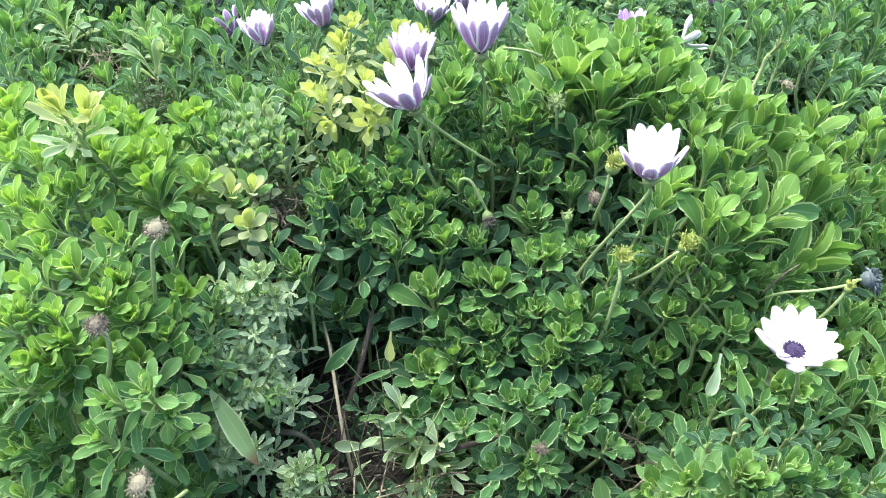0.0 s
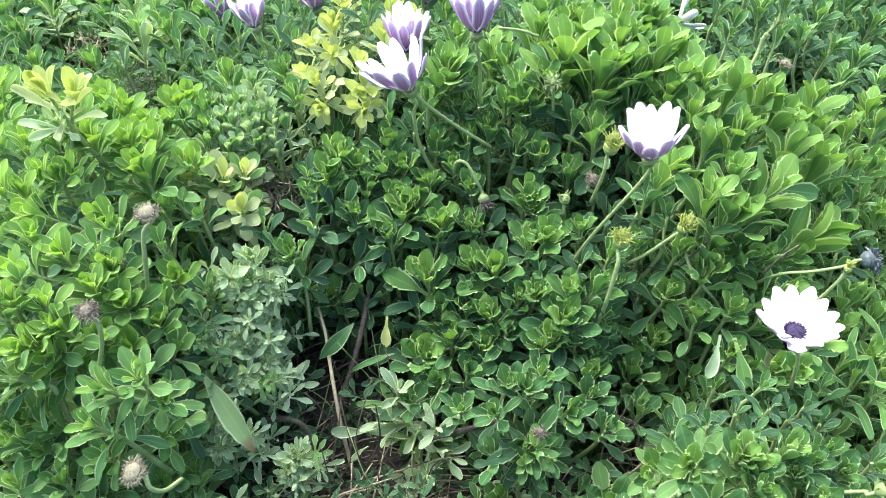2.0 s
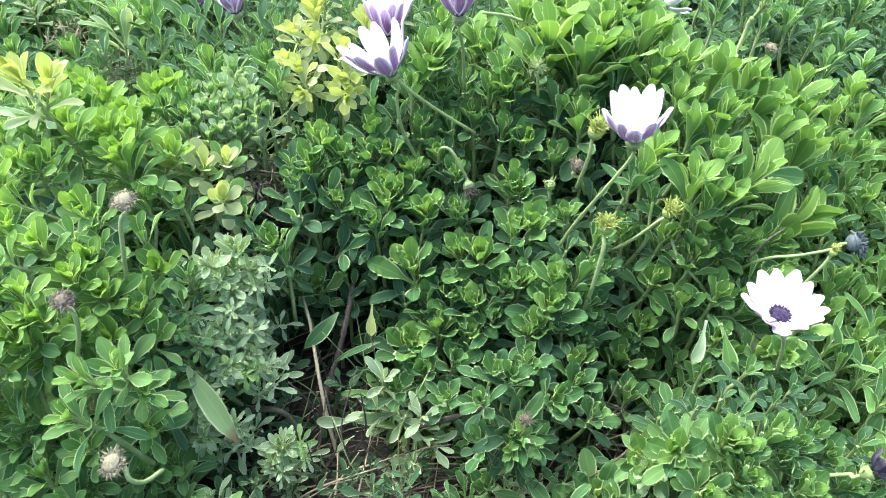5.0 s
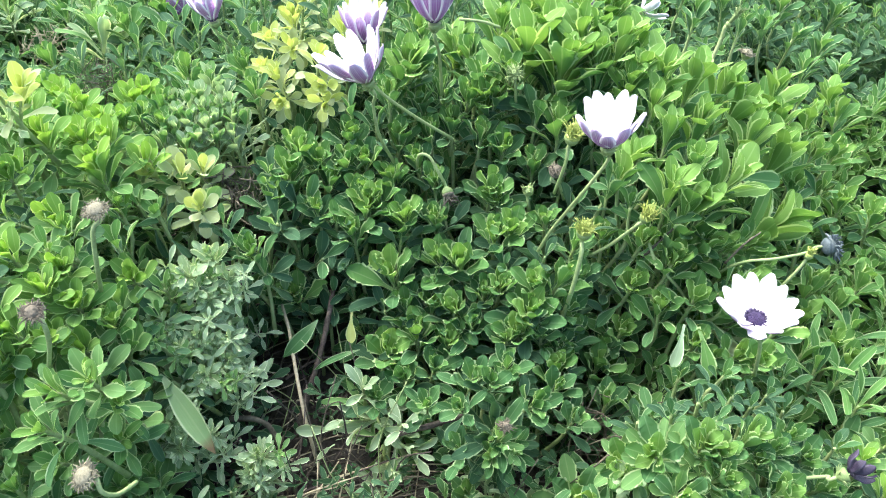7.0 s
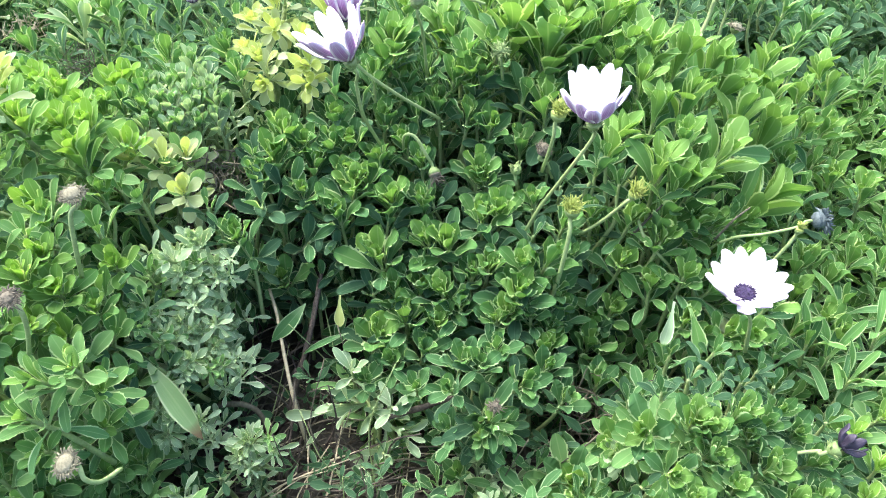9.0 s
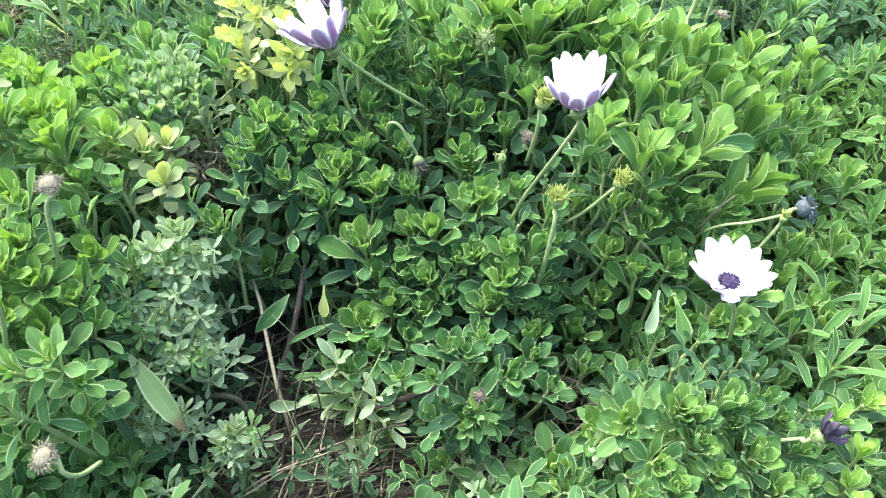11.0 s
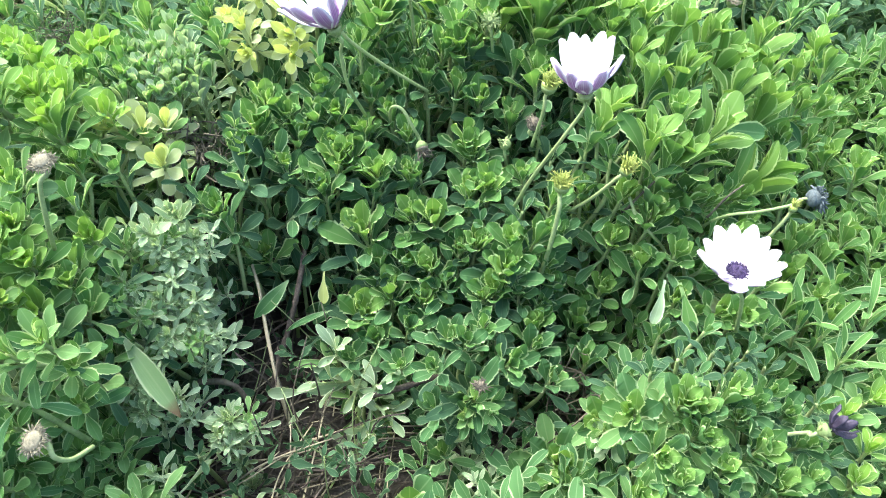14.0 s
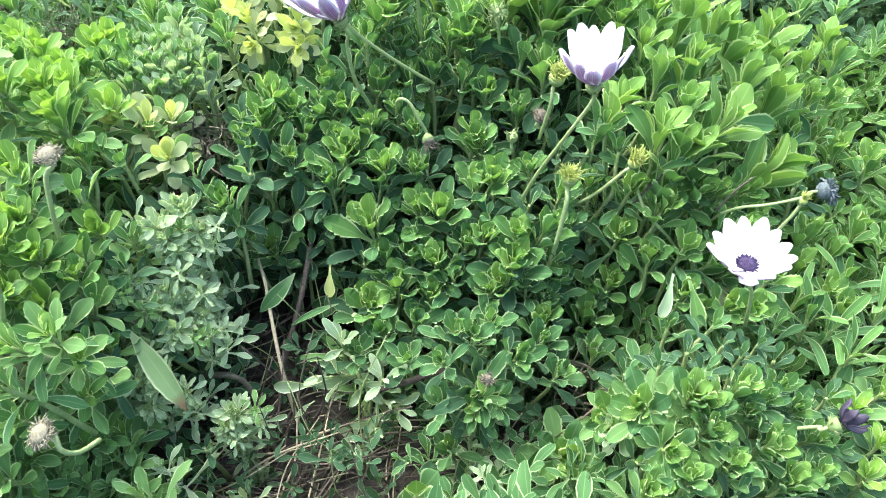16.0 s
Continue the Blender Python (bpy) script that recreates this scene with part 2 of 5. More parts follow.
def leaf_mesh(name, material, *shape, oval=False):
    rows = PLAIN_ROWS if oval or shape[1] < 0.1 else FINE_ROWS
    points, uvs, faces = leaf_points((-1, -0.78, 0, 0.78, 1), rows, *shape, oval=oval)
    me = bpy.data.meshes.new(name)
    me.from_pydata(points, [], faces)
    layer = me.uv_layers.new(name="UVMap")
    for loop in me.loops:
        layer.data[loop.index].uv = uvs[loop.vertex_index]
    me.shade_smooth()
    me.materials.append(material)
    return me


# broad, teeth, curl, fold, wave, seed
SHAPES = dict(
    spat=[(0.175, 0.20, 0.16, 0.30, 0.015, 1), (0.19, 0.24, 0.30, 0.25, 0.02, 2), (0.16, 0.16, 0.04, 0.45, 0.02, 3), (0.18, 0.26, 0.42, 0.2, 0.03, 4), (0.165, 0.10, 0.12, 0.5, 0.02, 17)],
    crisp=[(0.205, 0.26, -0.06, 0.36, 0.045, 31), (0.225, 0.30, 0.04, 0.30, 0.055, 32), (0.19, 0.24, -0.12, 0.45, 0.04, 33), (0.215, 0.22, 0.16, 0.28, 0.05, 34), (0.20, 0.28, 0.06, 0.42, 0.045, 35)],
    smooth=[(0.185, 0.06, 0.12, 0.30, 0.012, 5), (0.20, 0.12, 0.02, 0.28, 0.015, 6), (0.17, 0.05, 0.28, 0.35, 0.02, 7), (0.19, 0.16, -0.10, 0.4, 0.012, 8), (0.175, 0.08, 0.18, 0.25, 0.025, 18)],
    narrow=[(0.15, 0.18, 0.12, 0.40, 0.012, 19), (0.165, 0.24, 0.02, 0.35, 0.015, 20), (0.135, 0.12, 0.24, 0.45, 0.02, 21), (0.155, 0.20, -0.08, 0.5, 0.012, 22), (0.16, 0.16, 0.16, 0.3, 0.02, 25)],
    tiny=[(0.18, 0.04, 0.10, 0.12, 0.01, 51), (0.195, 0.06, 0.02, 0.10, 0.015, 52), (0.165, 0.03, 0.20, 0.15, 0.01, 53), (0.185, 0.05, -0.06, 0.12, 0.01, 54)],
    slim=[(0.125, 0.14, 0.2, 0.45, 0.018, 9), (0.11, 0.12, 0.06, 0.6, 0.016, 10), (0.13, 0.2, 0.45, 0.3, 0.03, 11), (0.115, 0.14, -0.12, 0.6, 0.03, 12)],
    strap=[(0.085, 0.03, 0.34, 0.4, 0.012, 13), (0.075, 0.04, 0.10, 0.4, 0.02, 14), (0.07, 0.03, 0.55, 0.35, 0.02, 15), (0.08, 0.03, -0.10, 0.5, 0.015, 16)],
    long=[(0.10, 0.20, 0.28, 0.4, 0.02, 61), (0.085, 0.16, 0.06, 0.5, 0.03, 62), (0.095, 0.22, 0.5, 0.35, 0.03, 63), (0.09, 0.18, -0.14, 0.5, 0.025, 64)],
    frill=[(0.145, 0.30, 0.10, 0.5, 0.03, 41), (0.125, 0.26, -0.08, 0.6, 0.04, 42), (0.15, 0.32, 0.28, 0.4, 0.04, 43), (0.13, 0.26, -0.2, 0.55, 0.03, 44)],
    round=[(0.30, 0.02, 0.10, 0.25, 0.012, 23), (0.32, 0.02, 0.02, 0.2, 0.012, 24)],
)
LEAF_MESHES = {(k, c): [leaf_mesh("leaf", LEAF[c], *s) for s in SHAPES[k]] for k in SHAPES for c in LEAF}


def leaf_pose(base, axis, turn, angle, length, spin=0.0):
    """A leaf that leaves the axis by an angle, its upper side towards the axis."""
    side = axis.cross(Vector((0.2, 1, 0.1))).normalized()
    other = axis.cross(side)
    out = math.cos(turn) * side + math.sin(turn) * other
    ahead = axis * math.cos(angle) + out * math.sin(angle)
    top = axis * math.sin(angle) - out * math.cos(angle)
    across = ahead.cross(top)
    m = Matrix((across, ahead, top)).transposed() @ Matrix.Rotation(spin, 3, "Y")
    return Matrix.Translation(base) @ m.to_4x4() @ Matrix.Scale(length, 4)


def leaning(right, near):
    a = Vector((math.sin(radians(right)), -math.sin(radians(near)), math.cos(radians(right)) * math.cos(radians(near))))
    return a.normalized()


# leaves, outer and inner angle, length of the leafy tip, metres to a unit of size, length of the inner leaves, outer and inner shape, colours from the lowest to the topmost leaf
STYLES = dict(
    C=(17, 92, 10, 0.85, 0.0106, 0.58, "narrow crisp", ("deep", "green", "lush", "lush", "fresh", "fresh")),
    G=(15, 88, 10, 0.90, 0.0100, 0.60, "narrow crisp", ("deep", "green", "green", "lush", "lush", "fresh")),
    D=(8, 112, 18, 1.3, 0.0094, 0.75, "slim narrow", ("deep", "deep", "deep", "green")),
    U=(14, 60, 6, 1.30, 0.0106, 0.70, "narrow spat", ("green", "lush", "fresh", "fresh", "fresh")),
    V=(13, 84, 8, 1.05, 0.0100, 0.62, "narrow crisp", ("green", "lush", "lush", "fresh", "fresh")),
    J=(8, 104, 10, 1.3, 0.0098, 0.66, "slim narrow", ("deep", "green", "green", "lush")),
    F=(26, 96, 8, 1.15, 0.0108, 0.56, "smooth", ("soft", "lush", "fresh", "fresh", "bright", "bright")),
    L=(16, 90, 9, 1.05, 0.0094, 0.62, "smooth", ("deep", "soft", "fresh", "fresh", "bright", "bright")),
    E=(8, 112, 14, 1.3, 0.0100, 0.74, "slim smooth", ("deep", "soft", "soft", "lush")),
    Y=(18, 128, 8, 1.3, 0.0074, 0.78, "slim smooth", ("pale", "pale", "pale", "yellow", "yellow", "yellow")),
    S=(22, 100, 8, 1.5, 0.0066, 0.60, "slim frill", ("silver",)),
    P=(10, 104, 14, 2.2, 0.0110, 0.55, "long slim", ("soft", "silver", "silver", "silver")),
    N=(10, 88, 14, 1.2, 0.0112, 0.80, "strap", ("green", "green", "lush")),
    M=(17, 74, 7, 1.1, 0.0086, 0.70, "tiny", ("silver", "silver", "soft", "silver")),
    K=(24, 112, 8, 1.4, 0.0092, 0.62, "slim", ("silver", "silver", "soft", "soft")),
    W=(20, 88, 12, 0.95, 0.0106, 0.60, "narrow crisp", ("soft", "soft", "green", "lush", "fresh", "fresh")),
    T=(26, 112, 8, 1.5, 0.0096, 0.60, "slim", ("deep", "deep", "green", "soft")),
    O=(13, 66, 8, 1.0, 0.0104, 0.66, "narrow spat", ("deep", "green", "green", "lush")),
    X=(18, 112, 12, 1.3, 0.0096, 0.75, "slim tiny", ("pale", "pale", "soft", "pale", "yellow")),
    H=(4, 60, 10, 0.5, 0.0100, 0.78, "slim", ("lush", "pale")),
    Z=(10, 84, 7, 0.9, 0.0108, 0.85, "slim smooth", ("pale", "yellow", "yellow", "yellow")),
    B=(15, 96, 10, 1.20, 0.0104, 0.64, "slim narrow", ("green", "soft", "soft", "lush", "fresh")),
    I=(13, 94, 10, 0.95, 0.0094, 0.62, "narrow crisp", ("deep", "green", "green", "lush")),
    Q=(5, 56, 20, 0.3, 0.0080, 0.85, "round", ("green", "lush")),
)
TIPS = []


def shoot(bush, style, x, y, z, size, right=0, near=0):
    """One leafy tip of a bush, its leaves about size centimetres long."""
    count, outer, inner, span, unit, innermost, shape, colours = STYLES[style]
    axis = leaning(right + random.uniform(-9, 9), near + random.uniform(-9, 9))
    size *= unit
    tip = Vector((x, y, z))
    TIPS.append((x, y, z, bush.name))
    foot = tip - axis * size * 1.2
    bm = bmesh.new()
    tube(bm, [foot - UP * 0.05 + Vector((random.uniform(-0.02, 0.02), random.uniform(-0.02, 0.02), 0)), foot, tip - axis * 0.4 * size, tip + axis * 0.15 * size], 0.0022, 0.0012, 6, 3)
    stalk = part("shoot", bm, STEM, bush)
    turn = random.uniform(0, 6.28)
    for i in range(count):
        s = i / (count - 1)
        length = size * (0.94 + 0.35 * s * (1 - s) + (innermost - 0.94) * s**3) * random.uniform(0.86, 1.12)
        angle = radians(outer + (inner - outer) * s**0.52 + random.uniform(-7, 7))
        base = tip + axis * size * (0.05 - span * (1 - s) ** 1.3 * 0.75)
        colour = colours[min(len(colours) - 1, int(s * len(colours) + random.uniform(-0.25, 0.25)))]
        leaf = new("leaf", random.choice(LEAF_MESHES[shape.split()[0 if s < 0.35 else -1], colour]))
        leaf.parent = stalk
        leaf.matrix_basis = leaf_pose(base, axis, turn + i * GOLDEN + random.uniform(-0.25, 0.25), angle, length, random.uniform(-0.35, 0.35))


def joined_leaves(name, bush, tips, colour, shape, label=""):
    """Many leafy tips of the undergrowth as one mesh. tips: place, axis, leaf length, leaves."""
    verts, uvs, faces = [], [], []
    kinds = [leaf_points((-1, 0, 1), COARSE_ROWS, *s) for s in SHAPES[shape]]
    kinds = [(np.array(p), np.array(u), np.array(f)) for p, u, f in kinds]
    total = 0
    for place, axis, size, count in tips:
        turn = random.uniform(0, 6.28)
        for i in range(count):
            s = i / max(1, count - 1)
            m = np.array(leaf_pose(place + axis * size * (0.9 * s - 0.9), axis, turn + i * GOLDEN, radians((82 if shape == "spat" else 104) * (1 - 0.88 * s**0.7) + random.uniform(-14, 14)), size * (1.1 - 0.45 * s) * random.uniform(0.8, 1.2), random.uniform(-0.5, 0.5)))
            p, u, f = random.choice(kinds)
            verts.append(p @ m[:3, :3].T + m[:3, 3])
            uvs.append(u)
            faces.append(f + total)
            total += len(p)
    if not verts:
        return
    verts, uvs, faces = np.concatenate(verts), np.concatenate(uvs), np.concatenate(faces)
    me = bpy.data.meshes.new(name)
    me.from_pydata(verts.tolist(), [], faces.tolist())
    layer = me.uv_layers.new(name="UVMap")
    index = np.empty(len(me.loops), dtype=np.int32)
    me.loops.foreach_get("vertex_index", index)
    layer.data.foreach_set("uv", uvs[index].astype(np.float32).ravel())
    me.shade_smooth()
    ob = mesh_part(name, me, LEAF_JOINED[colour], bush, label)
    tagged(ob, kind="stuff")


# ---- ground ----
def ground_height(x, y):
    return 0.010 * noise.noise(Vector((x * 7, y * 7, 0))) + 0.004 * noise.noise(Vector((x * 40, y * 40, 3)))


bm = bmesh.new()
edges_x = [-300, -40, -6, -2] + [-1 + 0.02 * i for i in range(111)] + [2, 6, 40, 300]
edges_y = [-300, -40, -6, -1] + [0.1 + 0.02 * i for i in range(91)] + [3, 8, 40, 300]
grid = [[bm.verts.new((x, y, ground_height(x, y) if abs(x) < 1.5 and 0 < y < 2 else 0.0)) for x in edges_x] for y in edges_y]
for a, b in zip(grid, grid[1:]):
    for i in range(len(edges_x) - 1):
        bm.faces.new((a[i], a[i + 1], b[i + 1], b[i])).smooth = True
ground = part("ground", bm, SOIL)
tagged(ground, "dark crumbly garden soil under the bushes", "soil", kind="structure")

# ---- the bushes ----
BUSHES = dict(
    L=thing("daisy_bush", "lush bright green daisy bush with broad spoon-shaped leaves", "bush", "daisy bushes"),
    K=thing("daisy_bush", "grey-green daisy bush above a dark gap with dry litter", "bush", "daisy bushes"),
    H=thing("daisy_bush", "low silvery-green daisy bush with small crowded leaves", "bush", "daisy bushes"),
    M=thing("daisy_bush", "pale green daisy bush with dense small leaves, some yellowing", "bush", "daisy bushes"),
    Y=thing("daisy_bush", "yellowed daisy shoots among green bushes below white flowers", "bush", "daisy bushes"),
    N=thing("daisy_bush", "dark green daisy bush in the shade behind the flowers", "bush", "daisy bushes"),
    C=thing("daisy_bush", "large rounded green daisy bush with toothed leaf rosettes", "bush", "daisy bushes"),
    T=thing("daisy_bush", "small grey-green daisy tuft with crowded curled leaves", "bush", "daisy bushes"),
    P=thing("pale_sprig", "pale wilting green sprig with narrow leaves over bare stems", "plant"),
    Q=thing("seedling", "young bright green seedling with four round leaves on bare soil", "plant"),
    R=thing("daisy_bush", "tall green daisy bush with long toothed leaves beside white flowers", "bush", "daisy bushes"),
    F=thing("daisy_bush", "low light-green daisy bush with bright curled tips", "bush", "daisy bushes"),
    B=thing("daisy_bush", "wide dark green daisy bush with shade-darkened undergrowth filling the far side", "bush", "daisy bushes"),
)
shoot(BUSHES["K"], "K", -0.525, 0.982, 0.2, 5.2)
shoot(BUSHES["K"], "K", -0.38, 0.901, 0.188, 6)
shoot(BUSHES["K"], "K", -0.411, 0.974, 0.199, 4.5)
shoot(BUSHES["K"], "K", -0.368, 0.944, 0.2, 4.4)
shoot(BUSHES["K"], "G", -0.528, 0.855, 0.232, 4.8)
shoot(BUSHES["K"], "G", -0.49, 0.833, 0.217, 4)
shoot(BUSHES["K"], "G", -0.439, 0.751, 0.225, 3.3)
shoot(BUSHES["K"], "G", -0.401, 0.801, 0.2, 3.4)
shoot(BUSHES["K"], "G", -0.34, 0.898, 0.194, 4.3)
shoot(BUSHES["K"], "G", -0.327, 0.941, 0.21, 4.4)
shoot(BUSHES["K"], "G", -0.286, 0.896, 0.21, 4.5)
shoot(BUSHES["K"], "G", -0.447, 0.976, 0.187, 4.4)
shoot(BUSHES["K"], "G", -0.548, 0.93, 0.23, 4.6)
shoot(BUSHES["K"], "D", -0.461, 0.761, 0.231, 3.4)
shoot(BUSHES["K"], "D", -0.468, 0.73, 0.246, 3.6)
shoot(BUSHES["K"], "D", -0.309, 0.829, 0.2, 4)
shoot(BUSHES["K"], "D", -0.276, 0.826, 0.213, 4)
shoot(BUSHES["K"], "D", -0.493, 0.983, 0.183, 4.4)
shoot(BUSHES["K"], "D", -0.322, 0.806, 0.197, 3.8)
shoot(BUSHES["K"], "D", -0.372, 0.81, 0.195, 3.6)
shoot(BUSHES["K"], "D", -0.377, 0.717, 0.223, 3.4)
shoot(BUSHES["K"], "D", -0.247, 0.718, 0.233, 3.6)
shoot(BUSHES["K"], "D", -0.507, 0.793, 0.24, 4.1)
shoot(BUSHES["L"], "Z", -0.296, 0.508, 0.325, 3.2, 0, 13)
shoot(BUSHES["L"], "Z", -0.285, 0.514, 0.316, 2.9, 15, 13)
shoot(BUSHES["L"], "P", -0.294, 0.497, 0.311, 3.3, 10, 36)
shoot(BUSHES["L"], "F", -0.402, 0.607, 0.271, 3.3, 0, 7)
shoot(BUSHES["L"], "F", -0.371, 0.55, 0.276, 3.1, 0, 7)
shoot(BUSHES["L"], "F", -0.402, 0.636, 0.261, 3, 0, 7)
shoot(BUSHES["L"], "F", -0.298, 0.626, 0.239, 3.2, 0, 7)
shoot(BUSHES["L"], "F", -0.268, 0.595, 0.242, 2.8, 0, 7)
shoot(BUSHES["L"], "F", -0.289, 0.533, 0.264, 3.2, 0, 7)
shoot(BUSHES["L"], "F", -0.265, 0.546, 0.252, 3.3, 0, 7)
shoot(BUSHES["L"], "F", -0.252, 0.562, 0.245, 3, 0, 7)
shoot(BUSHES["L"], "F", -0.249, 0.519, 0.244, 3.7, 0, 7)
shoot(BUSHES["L"], "F", -0.326, 0.654, 0.235, 3.2, 0, 7)
shoot(BUSHES["L"], "F", -0.326, 0.591, 0.259, 3, 0, 7)
shoot(BUSHES["L"], "V", -0.342, 0.667, 0.234, 3.4, 0, 7)
shoot(BUSHES["L"], "V", -0.302, 0.599, 0.249, 3.1, 0, 7)
shoot(BUSHES["L"], "V", -0.302, 0.533, 0.269, 3, 0, 7)
shoot(BUSHES["L"], "V", -0.316, 0.524, 0.275, 3, 0, 7)
shoot(BUSHES["L"], "L", -0.356, 0.514, 0.276, 2.9, 0, 7)
shoot(BUSHES["L"], "L", -0.335, 0.514, 0.276, 3, 0, 7)
shoot(BUSHES["L"], "L", -0.324, 0.449, 0.278, 3.3, 0, 7)
shoot(BUSHES["L"], "L", -0.308, 0.447, 0.274, 3, 0, 7)
shoot(BUSHES["L"], "L", -0.305, 0.47, 0.273, 3.1, 0, 7)
shoot(BUSHES["L"], "L", -0.293, 0.474, 0.269, 3, 0, 7)
shoot(BUSHES["L"], "L", -0.251, 0.442, 0.253, 3.4, 0, 25)
shoot(BUSHES["L"], "L", -0.291, 0.433, 0.269, 3.3, -25, 19)
shoot(BUSHES["L"], "L", -0.288, 0.483, 0.267, 3.2, 0, 7)
shoot(BUSHES["L"], "L", -0.224, 0.55, 0.225, 4, 20, 7)
shoot(BUSHES["L"], "L", -0.287, 0.404, 0.269, 2.9, 0, 7)
shoot(BUSHES["L"], "L", -0.264, 0.394, 0.261, 3.1, 0, 19)
shoot(BUSHES["L"], "L", -0.281, 0.374, 0.269, 2.8, -30, 13)
shoot(BUSHES["L"], "L", -0.207, 0.43, 0.204, 3.5, 0, 22)
shoot(BUSHES["L"], "L", -0.282, 0.337, 0.267, 2.6, 0, 7)
shoot(BUSHES["L"], "L", -0.275, 0.342, 0.268, 2.5, 0, 7)
shoot(BUSHES["L"], "L", -0.257, 0.344, 0.263, 2.6, 0, 7)
shoot(BUSHES["L"], "L", -0.246, 0.329, 0.215, 3, 0, 25)
shoot(BUSHES["L"], "L", -0.22, 0.355, 0.209, 3.2, 15, 22)
shoot(BUSHES["L"], "B", -0.245, 0.269, 0.174, 2.9, 0, 7)
shoot(BUSHES["L"], "B", -0.236, 0.287, 0.137, 3.1, 20, 7)
shoot(BUSHES["L"], "B", -0.271, 0.262, 0.179, 2.9, 0, 7)
shoot(BUSHES["L"], "B", -0.231, 0.259, 0.157, 2.9, 0, 13)
shoot(BUSHES["L"], "B", -0.232, 0.284, 0.14, 3.1, 20, 13)
shoot(BUSHES["L"], "B", -0.224, 0.272, 0.109, 3.1, 10, 7)
shoot(BUSHES["L"], "L", -0.356, 0.473, 0.282, 3.4, 0, 7)
shoot(BUSHES["L"], "L", -0.34, 0.423, 0.272, 3.2, 0, 7)
shoot(BUSHES["L"], "B", -0.294, 0.316, 0.255, 2.8, 0, 7)
shoot(BUSHES["L"], "F", -0.226, 0.378, 0.229, 3.2, 0, 22)
shoot(BUSHES["L"], "F", -0.246, 0.335, 0.251, 2.7, -10, 22)
shoot(BUSHES["L"], "F", -0.235, 0.348, 0.228, 2.6, 5, 22)
shoot(BUSHES["L"], "F", -0.259, 0.319, 0.253, 2.5, -20, 22)
shoot(BUSHES["L"], "F", -0.249, 0.322, 0.237, 2.7, -10, 24)
shoot(BUSHES["L"], "F", -0.241, 0.375, 0.246, 2.7, 0, 16)
shoot(BUSHES["L"], "F", -0.237, 0.398, 0.244, 2.6, 5, 10)
shoot(BUSHES["L"], "E", -0.312, 0.408, 0.273, 3.2, 0, 7)
shoot(BUSHES["L"], "E", -0.248, 0.408, 0.254, 3.2, 0, 7)
shoot(BUSHES["L"], "E", -0.19, 0.438, 0.184, 3, 0, 7)
shoot(BUSHES["L"], "B", -0.288, 0.303, 0.211, 2.7, 0, 7)
shoot(BUSHES["L"], "B", -0.268, 0.301, 0.201, 3, -20, 25)
shoot(BUSHES["L"], "E", -0.198, 0.371, 0.19, 3.3, 20, 24)
shoot(BUSHES["L"], "E", -0.214, 0.34, 0.175, 3.2, 30, 24)
shoot(BUSHES["L"], "B", -0.288, 0.284, 0.19, 2.9, 0, 7)
shoot(BUSHES["L"], "E", -0.22, 0.449, 0.221, 3.2, 0, 7)
shoot(BUSHES["L"], "E", -0.219, 0.506, 0.217, 2.9, 0, 7)
shoot(BUSHES["L"], "E", -0.204, 0.502, 0.21, 2.7, 0, 7)
shoot(BUSHES["L"], "E", -0.277, 0.36, 0.269, 2.8, 0, 7)
shoot(BUSHES["L"], "E", -0.233, 0.414, 0.24, 3, 0, 7)
shoot(BUSHES["L"], "B", -0.259, 0.286, 0.187, 2.9, -10, 24)
shoot(BUSHES["L"], "E", -0.195, 0.36, 0.153, 3.3, 20, 24)
shoot(BUSHES["L"], "B", -0.268, 0.31, 0.235, 2.8, -30, 25)
shoot(BUSHES["L"], "E", -0.312, 0.368, 0.266, 3, 0, 7)
shoot(BUSHES["L"], "B", -0.3, 0.306, 0.223, 2.8, 0, 7)
shoot(BUSHES["L"], "V", -0.229, 0.493, 0.224, 2.5, 0, 7)
shoot(BUSHES["L"], "V", -0.211, 0.4, 0.209, 2.9, 0, 7)
shoot(BUSHES["L"], "V", -0.208, 0.379, 0.206, 3.3, 20, 13)
shoot(BUSHES["L"], "B", -0.222, 0.319, 0.149, 2.8, 0, 19)
shoot(BUSHES["L"], "B", -0.198, 0.312, 0.123, 2.7, 10, 13)
shoot(BUSHES["L"], "B", -0.188, 0.317, 0.107, 2.5, 0, 7)
shoot(BUSHES["L"], "B", -0.205, 0.301, 0.124, 2.9, 10, 19)
shoot(BUSHES["L"], "V", -0.244, 0.429, 0.25, 3, 0, 7)
shoot(BUSHES["L"], "S", -0.248, 0.32, 0.176, 3.7, 0, 28)
shoot(BUSHES["L"], "S", -0.235, 0.326, 0.166, 3.1, 30, 24)
shoot(BUSHES["L"], "E", -0.211, 0.345, 0.192, 3.2, 10, 25)
shoot(BUSHES["L"], "E", -0.19, 0.331, 0.16, 3.1, 15, 25)
shoot(BUSHES["L"], "B", -0.27, 0.286, 0.2, 2.9, -10, 25)
shoot(BUSHES["L"], "B", -0.253, 0.296, 0.196, 2.9, -5, 25)
shoot(BUSHES["L"], "B", -0.22, 0.284, 0.181, 2.9, 5, 25)
shoot(BUSHES["L"], "B", -0.195, 0.31, 0.166, 3, 10, 25)
shoot(BUSHES["L"], "B", -0.267, 0.297, 0.251, 2.7, -15, 22)
shoot(BUSHES["L"], "B", -0.21, 0.3, 0.232, 2.8, -10, 25)
shoot(BUSHES["L"], "B", -0.195, 0.311, 0.229, 2.9, 0, 25)
shoot(BUSHES["L"], "B", -0.213, 0.279, 0.223, 2.8, -15, 25)
shoot(BUSHES["L"], "B", -0.188, 0.314, 0.202, 3, 15, 25)
